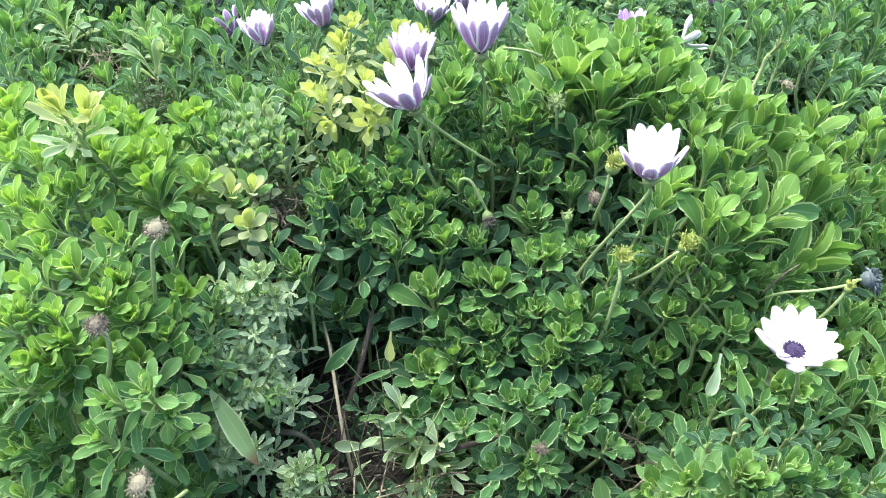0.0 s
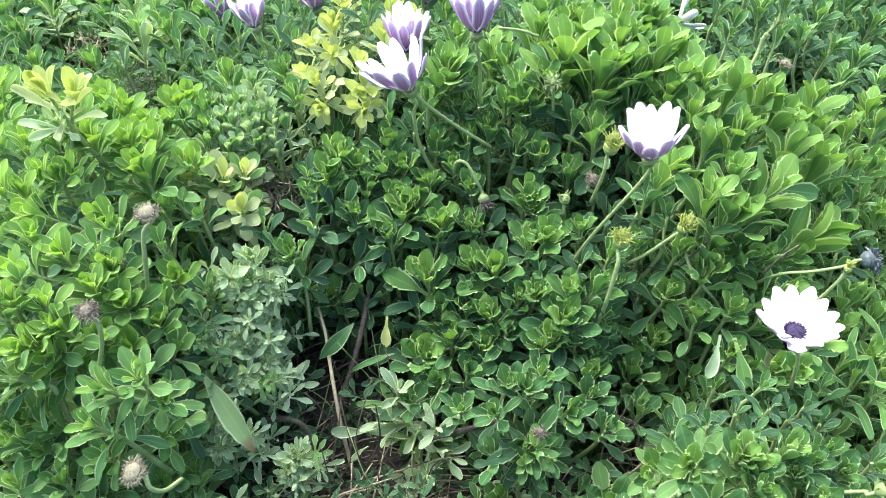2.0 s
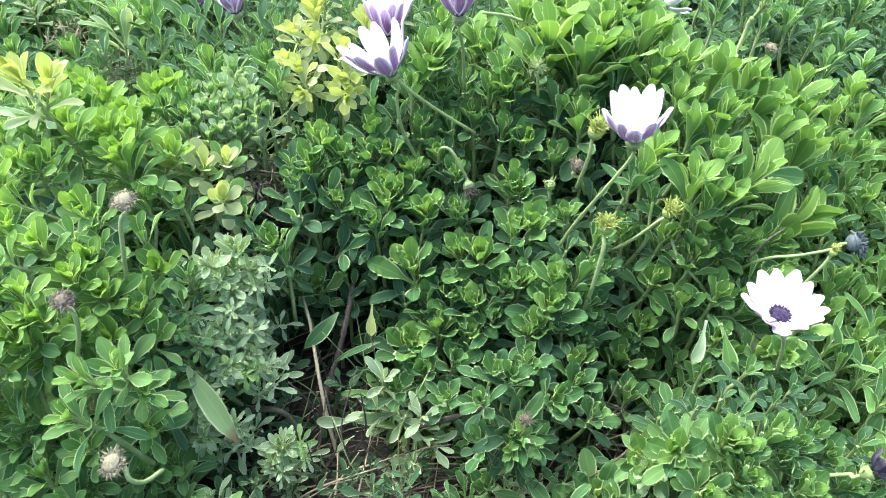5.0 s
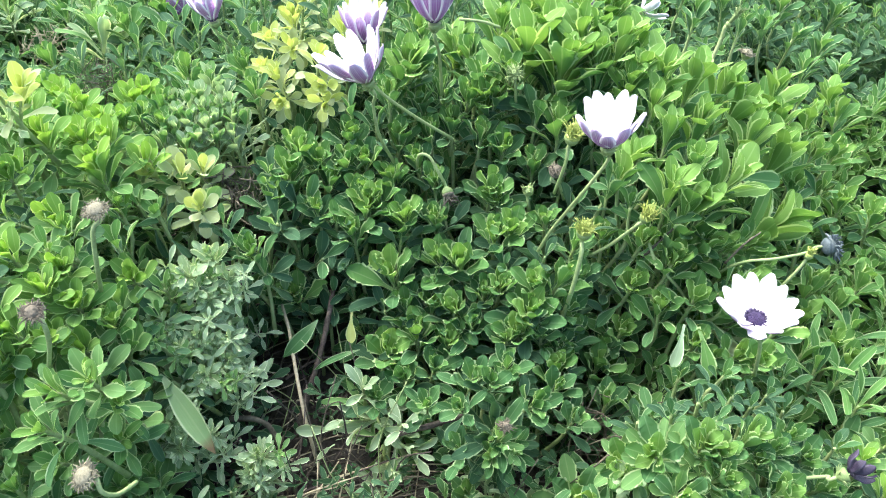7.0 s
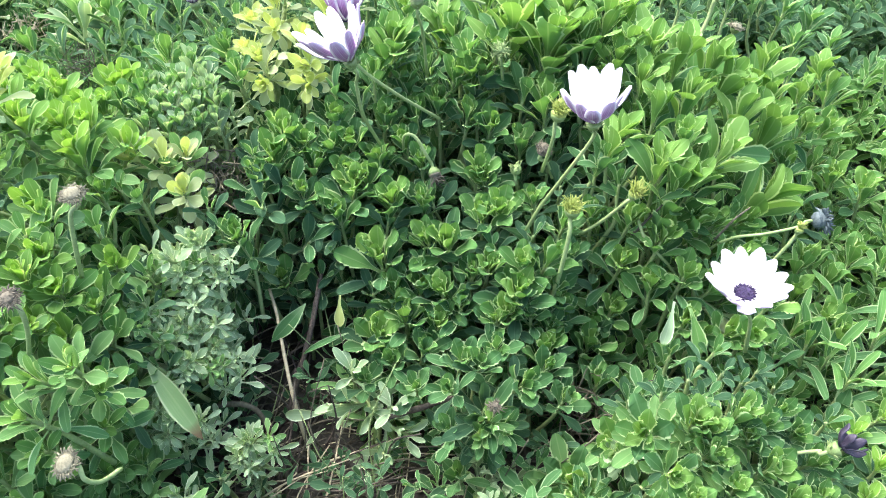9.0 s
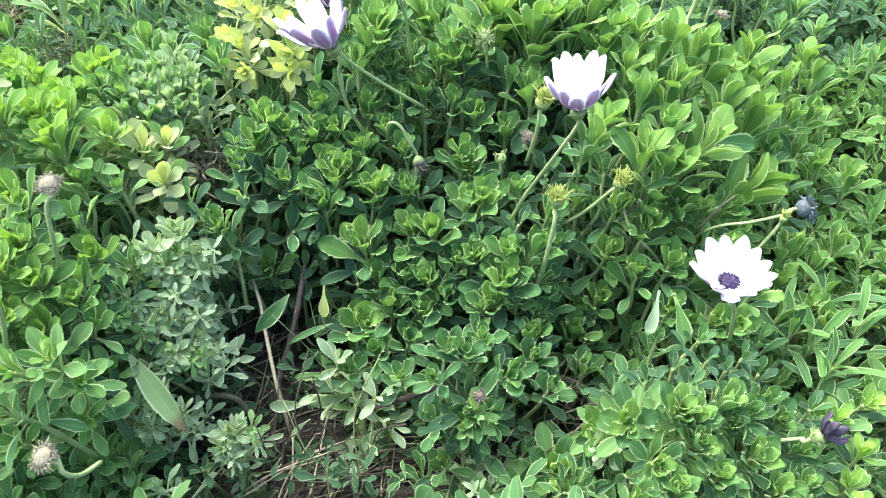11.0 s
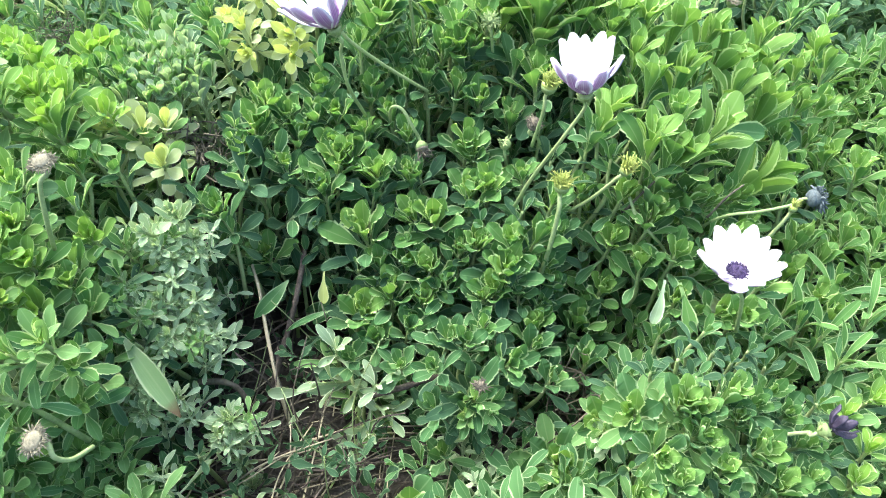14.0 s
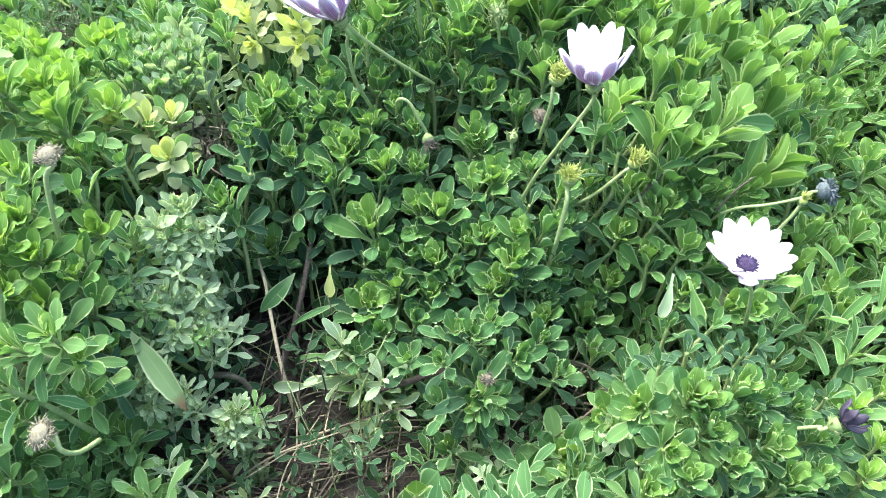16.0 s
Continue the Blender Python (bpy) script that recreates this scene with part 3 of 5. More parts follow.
shoot(BUSHES["H"], "S", -0.178, 0.35, 0.127, 2.6, 0, 41)
shoot(BUSHES["H"], "S", -0.174, 0.338, 0.113, 2.5, 0, 40)
shoot(BUSHES["H"], "S", -0.157, 0.467, 0.193, 4, 5, 36)
shoot(BUSHES["H"], "S", -0.176, 0.448, 0.194, 3.1, -15, 36)
shoot(BUSHES["H"], "S", -0.16, 0.442, 0.17, 2.9, 0, 46)
shoot(BUSHES["H"], "S", -0.164, 0.427, 0.157, 2.8, 0, 16)
shoot(BUSHES["H"], "S", -0.167, 0.413, 0.156, 2.7, 0, 16)
shoot(BUSHES["H"], "S", -0.158, 0.385, 0.143, 2.9, 0, 41)
shoot(BUSHES["H"], "S", -0.172, 0.394, 0.157, 2.5, -10, 36)
shoot(BUSHES["H"], "S", -0.146, 0.411, 0.129, 2.8, 20, 36)
shoot(BUSHES["H"], "S", -0.116, 0.342, 0.092, 2.7, 0, 36)
shoot(BUSHES["H"], "S", -0.121, 0.334, 0.081, 2.5, 0, 46)
shoot(BUSHES["H"], "S", -0.183, 0.346, 0.133, 2.3, 0, 36)
shoot(BUSHES["H"], "S", -0.116, 0.343, 0.094, 2.7, 0, 36)
shoot(BUSHES["H"], "S", -0.114, 0.336, 0.047, 2.4, 0, 16)
shoot(BUSHES["H"], "S", -0.11, 0.33, 0.013, 2.9, 0, 16)
shoot(BUSHES["H"], "S", -0.124, 0.334, 0.086, 2.3, 0, 36)
shoot(BUSHES["H"], "S", -0.146, 0.46, 0.175, 2.8, 25, 36)
shoot(BUSHES["H"], "S", -0.151, 0.445, 0.139, 2.8, 20, 36)
shoot(BUSHES["H"], "S", -0.145, 0.447, 0.115, 2.7, 30, 36)
shoot(BUSHES["H"], "S", -0.151, 0.351, 0.115, 2.1, 0, 16)
shoot(BUSHES["H"], "S", -0.155, 0.418, 0.14, 2.7, 0, 36)
shoot(BUSHES["H"], "S", -0.168, 0.443, 0.182, 2.8, 0, 36)
shoot(BUSHES["H"], "D", -0.138, 0.322, 0.075, 2, 0, 16)
shoot(BUSHES["H"], "D", -0.187, 0.408, 0.184, 2.8, 0, 16)
shoot(BUSHES["H"], "D", -0.183, 0.389, 0.172, 2.7, 0, 16)
shoot(BUSHES["H"], "D", -0.177, 0.374, 0.149, 2.6, 0, 16)
shoot(BUSHES["M"], "M", -0.181, 0.651, 0.25, 3.6)
shoot(BUSHES["M"], "M", -0.183, 0.616, 0.241, 2.6)
shoot(BUSHES["M"], "M", -0.211, 0.629, 0.243, 2.6)
shoot(BUSHES["M"], "M", -0.192, 0.605, 0.237, 2.6)
shoot(BUSHES["M"], "M", -0.17, 0.608, 0.235, 2.6)
shoot(BUSHES["M"], "M", -0.162, 0.625, 0.241, 2.6)
shoot(BUSHES["M"], "M", -0.155, 0.597, 0.223, 2.9)
shoot(BUSHES["M"], "M", -0.205, 0.593, 0.232, 2.7)
shoot(BUSHES["M"], "M", -0.178, 0.601, 0.232, 2.6)
shoot(BUSHES["M"], "M", -0.198, 0.626, 0.245, 2.4)
shoot(BUSHES["M"], "M", -0.145, 0.612, 0.231, 2.7)
shoot(BUSHES["M"], "M", -0.169, 0.639, 0.247, 2.6)
shoot(BUSHES["M"], "G", -0.205, 0.663, 0.249, 3.8)
shoot(BUSHES["M"], "G", -0.222, 0.625, 0.239, 2.9)
shoot(BUSHES["M"], "G", -0.153, 0.681, 0.249, 3.4)
shoot(BUSHES["M"], "G", -0.137, 0.641, 0.243, 3.1)
shoot(BUSHES["M"], "G", -0.218, 0.601, 0.235, 2.9)
shoot(BUSHES["M"], "G", -0.239, 0.61, 0.236, 3)
shoot(BUSHES["M"], "F", -0.258, 0.645, 0.231, 3.3)
shoot(BUSHES["M"], "F", -0.247, 0.658, 0.233, 3)
shoot(BUSHES["M"], "F", -0.253, 0.601, 0.238, 2.8)
shoot(BUSHES["M"], "X", -0.195, 0.55, 0.212, 3.8, 0, 20)
shoot(BUSHES["M"], "X", -0.174, 0.519, 0.204, 3.2, 10, 45)
shoot(BUSHES["M"], "X", -0.179, 0.56, 0.211, 3.4, 10, 20)
shoot(BUSHES["M"], "X", -0.215, 0.55, 0.219, 3, -20, 20)
shoot(BUSHES["M"], "M", -0.188, 0.633, 0.247, 2.8)
shoot(BUSHES["M"], "M", -0.204, 0.61, 0.239, 2.6)
shoot(BUSHES["M"], "M", -0.17, 0.619, 0.241, 2.6)
shoot(BUSHES["M"], "M", -0.156, 0.611, 0.233, 2.7)
shoot(BUSHES["M"], "M", -0.185, 0.59, 0.226, 2.7)
shoot(BUSHES["M"], "M", -0.17, 0.592, 0.224, 2.7)
shoot(BUSHES["M"], "M", -0.214, 0.583, 0.229, 2.7)
shoot(BUSHES["M"], "M", -0.195, 0.582, 0.224, 2.7)
shoot(BUSHES["Y"], "Y", -0.103, 0.705, 0.286, 4.2)
shoot(BUSHES["Y"], "Y", -0.115, 0.652, 0.252, 3.7, -10, 10)
shoot(BUSHES["Y"], "Y", -0.103, 0.68, 0.275, 3.3, 0, 60)
shoot(BUSHES["Y"], "Y", -0.07, 0.629, 0.262, 3.6, 0, 60)
shoot(BUSHES["Y"], "Y", -0.042, 0.693, 0.3, 3.9)
shoot(BUSHES["Y"], "Y", -0.076, 0.647, 0.276, 3.6, 0, 10)
shoot(BUSHES["Y"], "Y", -0.07, 0.62, 0.249, 3.6, 15, 70)
shoot(BUSHES["Y"], "Y", -0.111, 0.634, 0.244, 3.2, -10, 70)
shoot(BUSHES["Y"], "Y", -0.095, 0.724, 0.297, 3.9)
shoot(BUSHES["Y"], "Y", -0.051, 0.662, 0.296, 3.6, -10, 0)
shoot(BUSHES["Y"], "Y", -0.025, 0.711, 0.294, 3.4, 15, 0)
shoot(BUSHES["Y"], "Y", -0.126, 0.707, 0.267, 3.4, -25, 10)
shoot(BUSHES["Y"], "Y", -0.128, 0.672, 0.254, 3.3, -30, 10)
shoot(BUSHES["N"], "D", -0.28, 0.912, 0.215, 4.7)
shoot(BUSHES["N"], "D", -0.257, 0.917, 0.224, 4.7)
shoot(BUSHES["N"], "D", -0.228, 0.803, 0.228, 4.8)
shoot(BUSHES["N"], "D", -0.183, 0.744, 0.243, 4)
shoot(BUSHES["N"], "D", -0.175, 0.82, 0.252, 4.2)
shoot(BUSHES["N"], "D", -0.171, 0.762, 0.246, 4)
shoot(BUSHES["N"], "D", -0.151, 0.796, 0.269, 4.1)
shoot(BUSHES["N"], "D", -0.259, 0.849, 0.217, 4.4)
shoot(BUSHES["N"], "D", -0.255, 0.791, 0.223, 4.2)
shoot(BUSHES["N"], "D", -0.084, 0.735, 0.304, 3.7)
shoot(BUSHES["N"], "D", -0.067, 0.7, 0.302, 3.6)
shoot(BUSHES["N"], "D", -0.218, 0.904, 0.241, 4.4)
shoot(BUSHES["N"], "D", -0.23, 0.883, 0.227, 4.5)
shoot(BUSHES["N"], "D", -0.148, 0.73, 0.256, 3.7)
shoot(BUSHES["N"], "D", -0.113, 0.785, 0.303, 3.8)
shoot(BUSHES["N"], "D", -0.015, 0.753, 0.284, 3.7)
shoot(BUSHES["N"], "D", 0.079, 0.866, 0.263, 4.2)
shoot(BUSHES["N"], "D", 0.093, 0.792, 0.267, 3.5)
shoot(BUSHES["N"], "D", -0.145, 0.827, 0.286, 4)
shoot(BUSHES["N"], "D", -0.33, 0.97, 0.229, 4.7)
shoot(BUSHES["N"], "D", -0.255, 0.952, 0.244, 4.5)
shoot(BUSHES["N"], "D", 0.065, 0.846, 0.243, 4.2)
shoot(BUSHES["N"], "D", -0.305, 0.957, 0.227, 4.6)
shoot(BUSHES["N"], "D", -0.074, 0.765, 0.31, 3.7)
shoot(BUSHES["C"], "C", -0.094, 0.586, 0.206, 4.1, 0, 6)
shoot(BUSHES["C"], "C", 0.114, 0.654, 0.276, 3.4)
shoot(BUSHES["C"], "C", 0.112, 0.741, 0.28, 4)
shoot(BUSHES["C"], "C", 0.132, 0.717, 0.288, 3.9)
shoot(BUSHES["C"], "C", 0.145, 0.695, 0.292, 3.9)
shoot(BUSHES["C"], "C", 0.152, 0.619, 0.27, 5.8, 8, 0)
shoot(BUSHES["C"], "C", 0.176, 0.681, 0.295, 4)
shoot(BUSHES["C"], "C", 0.204, 0.704, 0.291, 4.1)
shoot(BUSHES["C"], "C", 0.186, 0.644, 0.293, 3.7)
shoot(BUSHES["C"], "C", 0.146, 0.586, 0.232, 4.3)
shoot(BUSHES["C"], "C", -0.033, 0.535, 0.181, 3.7, 0, 6)
shoot(BUSHES["C"], "C", 0.003, 0.526, 0.175, 3.8, 0, 6)
shoot(BUSHES["C"], "C", -0.021, 0.543, 0.185, 3.2, 0, 6)
shoot(BUSHES["C"], "C", -0.008, 0.564, 0.195, 2.8, 0, 6)
shoot(BUSHES["C"], "C", 0.05, 0.49, 0.151, 4.2, 0, 6)
shoot(BUSHES["C"], "C", -0.01, 0.488, 0.141, 4.3, 0, 6)
shoot(BUSHES["C"], "C", 0.081, 0.505, 0.168, 3.4, 0, 6)
shoot(BUSHES["C"], "C", 0.097, 0.507, 0.174, 3.4, 0, 6)
shoot(BUSHES["C"], "C", 0.044, 0.457, 0.126, 3.5, 0, 6)
shoot(BUSHES["C"], "C", 0.107, 0.44, 0.14, 4, 0, 10)
shoot(BUSHES["C"], "C", -0.017, 0.444, 0.091, 4, 10, 10)
shoot(BUSHES["C"], "C", 0.011, 0.447, 0.106, 3.6, 0, 6)
shoot(BUSHES["C"], "C", 0.038, 0.436, 0.108, 3.1, 0, 10)
shoot(BUSHES["C"], "C", 0.097, 0.429, 0.127, 3.1, 0, 10)
shoot(BUSHES["C"], "C", 0.127, 0.407, 0.1, 3.6, 0, 6)
shoot(BUSHES["C"], "C", 0.108, 0.792, 0.277, 4)
shoot(BUSHES["C"], "C", -0.034, 0.551, 0.189, 3, 0, 6)
shoot(BUSHES["C"], "C", 0.024, 0.464, 0.125, 3.1, 0, 6)
shoot(BUSHES["C"], "C", 0.083, 0.461, 0.15, 3.1, 0, 6)
shoot(BUSHES["C"], "C", 0.112, 0.455, 0.156, 3, 0, 6)
shoot(BUSHES["C"], "C", 0.034, 0.496, 0.152, 3.3, -15, 8)
shoot(BUSHES["C"], "G", 0.007, 0.634, 0.271, 4.4)
shoot(BUSHES["C"], "G", 0.017, 0.655, 0.269, 3.9)
shoot(BUSHES["C"], "G", 0.057, 0.708, 0.254, 4.3)
shoot(BUSHES["C"], "G", 0.07, 0.668, 0.265, 3.3)
shoot(BUSHES["C"], "G", 0.039, 0.625, 0.246, 3.4)
shoot(BUSHES["C"], "G", 0.063, 0.617, 0.244, 3.5)
shoot(BUSHES["C"], "G", 0.088, 0.616, 0.245, 3.5)
shoot(BUSHES["C"], "G", 0.047, 0.604, 0.227, 3.2)
shoot(BUSHES["C"], "G", 0.011, 0.789, 0.262, 3.7)
shoot(BUSHES["C"], "G", -0.105, 0.57, 0.194, 4.2, 0, 6)
shoot(BUSHES["C"], "G", -0.118, 0.547, 0.188, 3.4, 0, 6)
shoot(BUSHES["C"], "G", -0.076, 0.58, 0.203, 3.5, 0, 6)
shoot(BUSHES["C"], "G", -0.05, 0.577, 0.202, 3.5, 0, 6)
shoot(BUSHES["C"], "G", -0.034, 0.579, 0.204, 3.5, 0, 6)
shoot(BUSHES["C"], "G", -0.129, 0.492, 0.17, 3.4, 0, 10)
shoot(BUSHES["C"], "G", -0.101, 0.509, 0.098, 4, 0, 10)
shoot(BUSHES["C"], "G", 0.017, 0.577, 0.202, 3.2, 0, 6)
shoot(BUSHES["C"], "G", 0.03, 0.56, 0.192, 3.1, 0, 6)
shoot(BUSHES["C"], "G", 0.081, 0.55, 0.186, 4.3, 0, 6)
shoot(BUSHES["C"], "G", 0.088, 0.542, 0.182, 3.4, 0, 6)
shoot(BUSHES["C"], "G", 0.131, 0.457, 0.158, 4, 15, 6)
shoot(BUSHES["C"], "G", 0.069, 0.462, 0.142, 3.2, 0, 6)
shoot(BUSHES["C"], "G", 0.127, 0.513, 0.182, 3, 0, 6)
shoot(BUSHES["C"], "G", 0.177, 0.499, 0.173, 3.3, 0, 6)
shoot(BUSHES["C"], "G", 0.172, 0.43, 0.075, 4.5, 0, 6)
shoot(BUSHES["C"], "G", 0.074, 0.591, 0.219, 3.5)
shoot(BUSHES["C"], "G", 0.095, 0.583, 0.211, 3.5, 0, 6)
shoot(BUSHES["C"], "G", 0.122, 0.571, 0.2, 3.4, 0, 6)
shoot(BUSHES["C"], "G", 0.03, 0.527, 0.173, 3.4, 0, 6)
shoot(BUSHES["C"], "G", -0.067, 0.563, 0.193, 3.3, 0, 6)
shoot(BUSHES["C"], "G", -0.046, 0.595, 0.216, 3.5)
shoot(BUSHES["C"], "G", -0.002, 0.597, 0.215, 3.3)
shoot(BUSHES["C"], "G", 0.028, 0.6, 0.22, 3.3)
shoot(BUSHES["C"], "G", 0.02, 0.62, 0.239, 3.4)
shoot(BUSHES["C"], "G", 0.145, 0.441, 0.113, 3.4, 0, 6)
shoot(BUSHES["C"], "G", 0.148, 0.482, 0.178, 3, 0, 6)
shoot(BUSHES["C"], "G", 0.087, 0.426, 0.123, 3.1, 0, 6)
shoot(BUSHES["C"], "G", 0.003, 0.468, 0.122, 3.2, 0, 6)
shoot(BUSHES["C"], "G", -0.044, 0.518, 0.167, 3.2, 0, 10)
shoot(BUSHES["C"], "G", -0.077, 0.539, 0.178, 3.3, 0, 6)
shoot(BUSHES["C"], "G", 0.022, 0.72, 0.261, 4)
shoot(BUSHES["C"], "G", -0.01, 0.618, 0.25, 3.5)
shoot(BUSHES["C"], "G", 0.104, 0.631, 0.261, 3.8)
shoot(BUSHES["C"], "G", 0.077, 0.634, 0.259, 3.5)
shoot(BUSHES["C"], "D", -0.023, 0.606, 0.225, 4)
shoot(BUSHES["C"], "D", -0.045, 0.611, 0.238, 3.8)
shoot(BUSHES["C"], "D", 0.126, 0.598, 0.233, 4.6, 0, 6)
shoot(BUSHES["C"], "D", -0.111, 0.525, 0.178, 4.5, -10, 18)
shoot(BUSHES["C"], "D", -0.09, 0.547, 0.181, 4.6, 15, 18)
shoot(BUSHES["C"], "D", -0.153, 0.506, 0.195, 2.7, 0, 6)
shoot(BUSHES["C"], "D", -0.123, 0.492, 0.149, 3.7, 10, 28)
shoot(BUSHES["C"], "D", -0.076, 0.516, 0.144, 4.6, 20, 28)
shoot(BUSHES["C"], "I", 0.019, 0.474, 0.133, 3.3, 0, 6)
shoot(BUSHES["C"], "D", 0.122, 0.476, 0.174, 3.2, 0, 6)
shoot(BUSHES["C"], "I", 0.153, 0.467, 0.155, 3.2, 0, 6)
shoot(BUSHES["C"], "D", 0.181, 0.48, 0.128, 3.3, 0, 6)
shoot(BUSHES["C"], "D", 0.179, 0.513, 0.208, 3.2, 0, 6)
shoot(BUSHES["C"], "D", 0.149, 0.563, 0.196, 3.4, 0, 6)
shoot(BUSHES["C"], "I", 0.024, 0.419, 0.097, 3.6, 0, 14)
shoot(BUSHES["C"], "I", 0.058, 0.443, 0.122, 3.6, 0, 14)
shoot(BUSHES["C"], "I", 0.055, 0.39, 0.118, 3.4, 0, 14)
shoot(BUSHES["C"], "I", 0.069, 0.379, 0.125, 3, 10, 14)
shoot(BUSHES["C"], "I", 0.099, 0.361, 0.119, 3.7, 10, 26)
shoot(BUSHES["C"], "I", 0.172, 0.391, 0.077, 3.6, 0, 6)
shoot(BUSHES["C"], "I", 0.045, 0.361, 0.119, 3, -10, 14)
shoot(BUSHES["C"], "I", 0.044, 0.341, 0.093, 3, -10, 16)
shoot(BUSHES["C"], "I", 0.134, 0.429, 0.108, 3.3, 0, 6)
shoot(BUSHES["C"], "I", 0.177, 0.448, 0.086, 3.8, 0, 6)
shoot(BUSHES["C"], "I", 0.134, 0.358, 0.1, 3.3, 0, 20)
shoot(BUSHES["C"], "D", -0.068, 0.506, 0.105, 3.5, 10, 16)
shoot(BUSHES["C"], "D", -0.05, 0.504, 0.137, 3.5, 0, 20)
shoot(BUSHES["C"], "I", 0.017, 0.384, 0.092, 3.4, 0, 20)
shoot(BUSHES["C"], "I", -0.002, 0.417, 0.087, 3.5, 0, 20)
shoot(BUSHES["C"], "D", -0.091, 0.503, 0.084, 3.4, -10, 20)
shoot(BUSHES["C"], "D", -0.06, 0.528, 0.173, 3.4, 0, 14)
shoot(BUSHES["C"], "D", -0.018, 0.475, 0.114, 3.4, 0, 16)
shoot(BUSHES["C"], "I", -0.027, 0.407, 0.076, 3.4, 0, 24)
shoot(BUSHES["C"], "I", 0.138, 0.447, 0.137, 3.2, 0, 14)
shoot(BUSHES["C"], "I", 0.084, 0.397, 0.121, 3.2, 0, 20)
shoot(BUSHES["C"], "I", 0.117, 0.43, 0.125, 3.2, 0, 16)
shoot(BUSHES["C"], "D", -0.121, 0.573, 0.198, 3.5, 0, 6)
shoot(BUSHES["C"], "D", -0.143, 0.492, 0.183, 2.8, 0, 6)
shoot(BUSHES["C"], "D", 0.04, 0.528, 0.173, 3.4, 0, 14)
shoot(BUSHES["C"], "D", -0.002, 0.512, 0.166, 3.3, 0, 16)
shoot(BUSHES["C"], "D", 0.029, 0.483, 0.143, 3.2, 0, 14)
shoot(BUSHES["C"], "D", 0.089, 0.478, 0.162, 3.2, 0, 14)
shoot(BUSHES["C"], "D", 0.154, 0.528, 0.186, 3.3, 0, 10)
shoot(BUSHES["C"], "I", 0.05, 0.33, 0.044, 3.4, 0, 16)
shoot(BUSHES["C"], "I", 0.123, 0.386, 0.104, 3.3, 10, 20)
shoot(BUSHES["C"], "U", 0.119, 0.644, 0.272, 6.4)
shoot(BUSHES["C"], "U", 0.152, 0.619, 0.27, 5.9, 8, 0)
shoot(BUSHES["C"], "U", 0.171, 0.648, 0.291, 4.5)
shoot(BUSHES["C"], "U", 0.142, 0.667, 0.287, 4.6)
shoot(BUSHES["C"], "U", 0.101, 0.698, 0.278, 4.4)
shoot(BUSHES["C"], "U", 0.056, 0.691, 0.257, 4.2)
shoot(BUSHES["C"], "U", 0.007, 0.631, 0.27, 4.4)
shoot(BUSHES["C"], "U", 0.18, 0.608, 0.282, 4.1)
shoot(BUSHES["C"], "U", 0.079, 0.614, 0.243, 3.8)
shoot(BUSHES["T"], "T", 0.072, 0.339, 0.108, 4, 0, 40)
shoot(BUSHES["T"], "T", 0.068, 0.334, 0.097, 3.3, -10, 45)
shoot(BUSHES["T"], "T", 0.082, 0.336, 0.102, 3.2, 15, 45)
shoot(BUSHES["P"], "P", -0.036, 0.405, 0.096, 2.9, 0, 25)
shoot(BUSHES["P"], "P", -0.004, 0.377, 0.078, 2.8, 15, 20)
shoot(BUSHES["P"], "P", -0.022, 0.388, 0.062, 3.2, 5, 45)
shoot(BUSHES["P"], "P", -0.047, 0.394, 0.064, 3.4, -45, 35)
shoot(BUSHES["P"], "P", 0.006, 0.366, 0.056, 3.0, 30, 40)
shoot(BUSHES["P"], "P", -0.014, 0.362, 0.036, 2.8, 10, 50)
shoot(BUSHES["P"], "P", -0.030, 0.357, 0.024, 2.6, -10, 30)
shoot(BUSHES["Q"], "Q", 0.019, 0.292, 0.044, 3.9, 0, 15)
shoot(BUSHES["R"], "U", 0.216, 0.704, 0.288, 3.8)
shoot(BUSHES["R"], "U", 0.201, 0.625, 0.291, 4.5, 10, 0)
shoot(BUSHES["R"], "U", 0.223, 0.64, 0.289, 3.7)
shoot(BUSHES["R"], "U", 0.237, 0.599, 0.276, 4.6)
shoot(BUSHES["R"], "U", 0.204, 0.585, 0.275, 3.4)
shoot(BUSHES["R"], "U", 0.223, 0.568, 0.262, 3.8, 10, 0)
shoot(BUSHES["R"], "U", 0.269, 0.607, 0.262, 4.9, 5, 0)
shoot(BUSHES["R"], "U", 0.304, 0.618, 0.244, 5, 10, 0)
shoot(BUSHES["R"], "U", 0.315, 0.607, 0.233, 4.8, 20, 0)
shoot(BUSHES["R"], "U", 0.383, 0.667, 0.207, 5.4, 15, 0)
shoot(BUSHES["R"], "U", 0.379, 0.632, 0.198, 4.3, 10, 0)
shoot(BUSHES["R"], "U", 0.341, 0.607, 0.215, 4.2)
shoot(BUSHES["R"], "U", 0.234, 0.477, 0.206, 5.6, 5, 0)
shoot(BUSHES["R"], "U", 0.252, 0.481, 0.218, 4.1, 15, 0)
shoot(BUSHES["R"], "U", 0.274, 0.501, 0.224, 5, 20, 0)
shoot(BUSHES["R"], "U", 0.358, 0.584, 0.187, 5.7, 25, 0)
shoot(BUSHES["R"], "U", 0.326, 0.507, 0.171, 6.2, 35, 0)
shoot(BUSHES["R"], "U", 0.191, 0.516, 0.24, 4.2, 20, 0)
shoot(BUSHES["R"], "U", 0.486, 0.728, 0.17, 4)
shoot(BUSHES["R"], "U", 0.221, 0.485, 0.233, 4.1)
shoot(BUSHES["R"], "U", 0.319, 0.567, 0.216, 4.7, 10, 0)
shoot(BUSHES["R"], "U", 0.261, 0.554, 0.25, 4.2, 10, 0)
shoot(BUSHES["R"], "U", 0.231, 0.539, 0.254, 3.7)
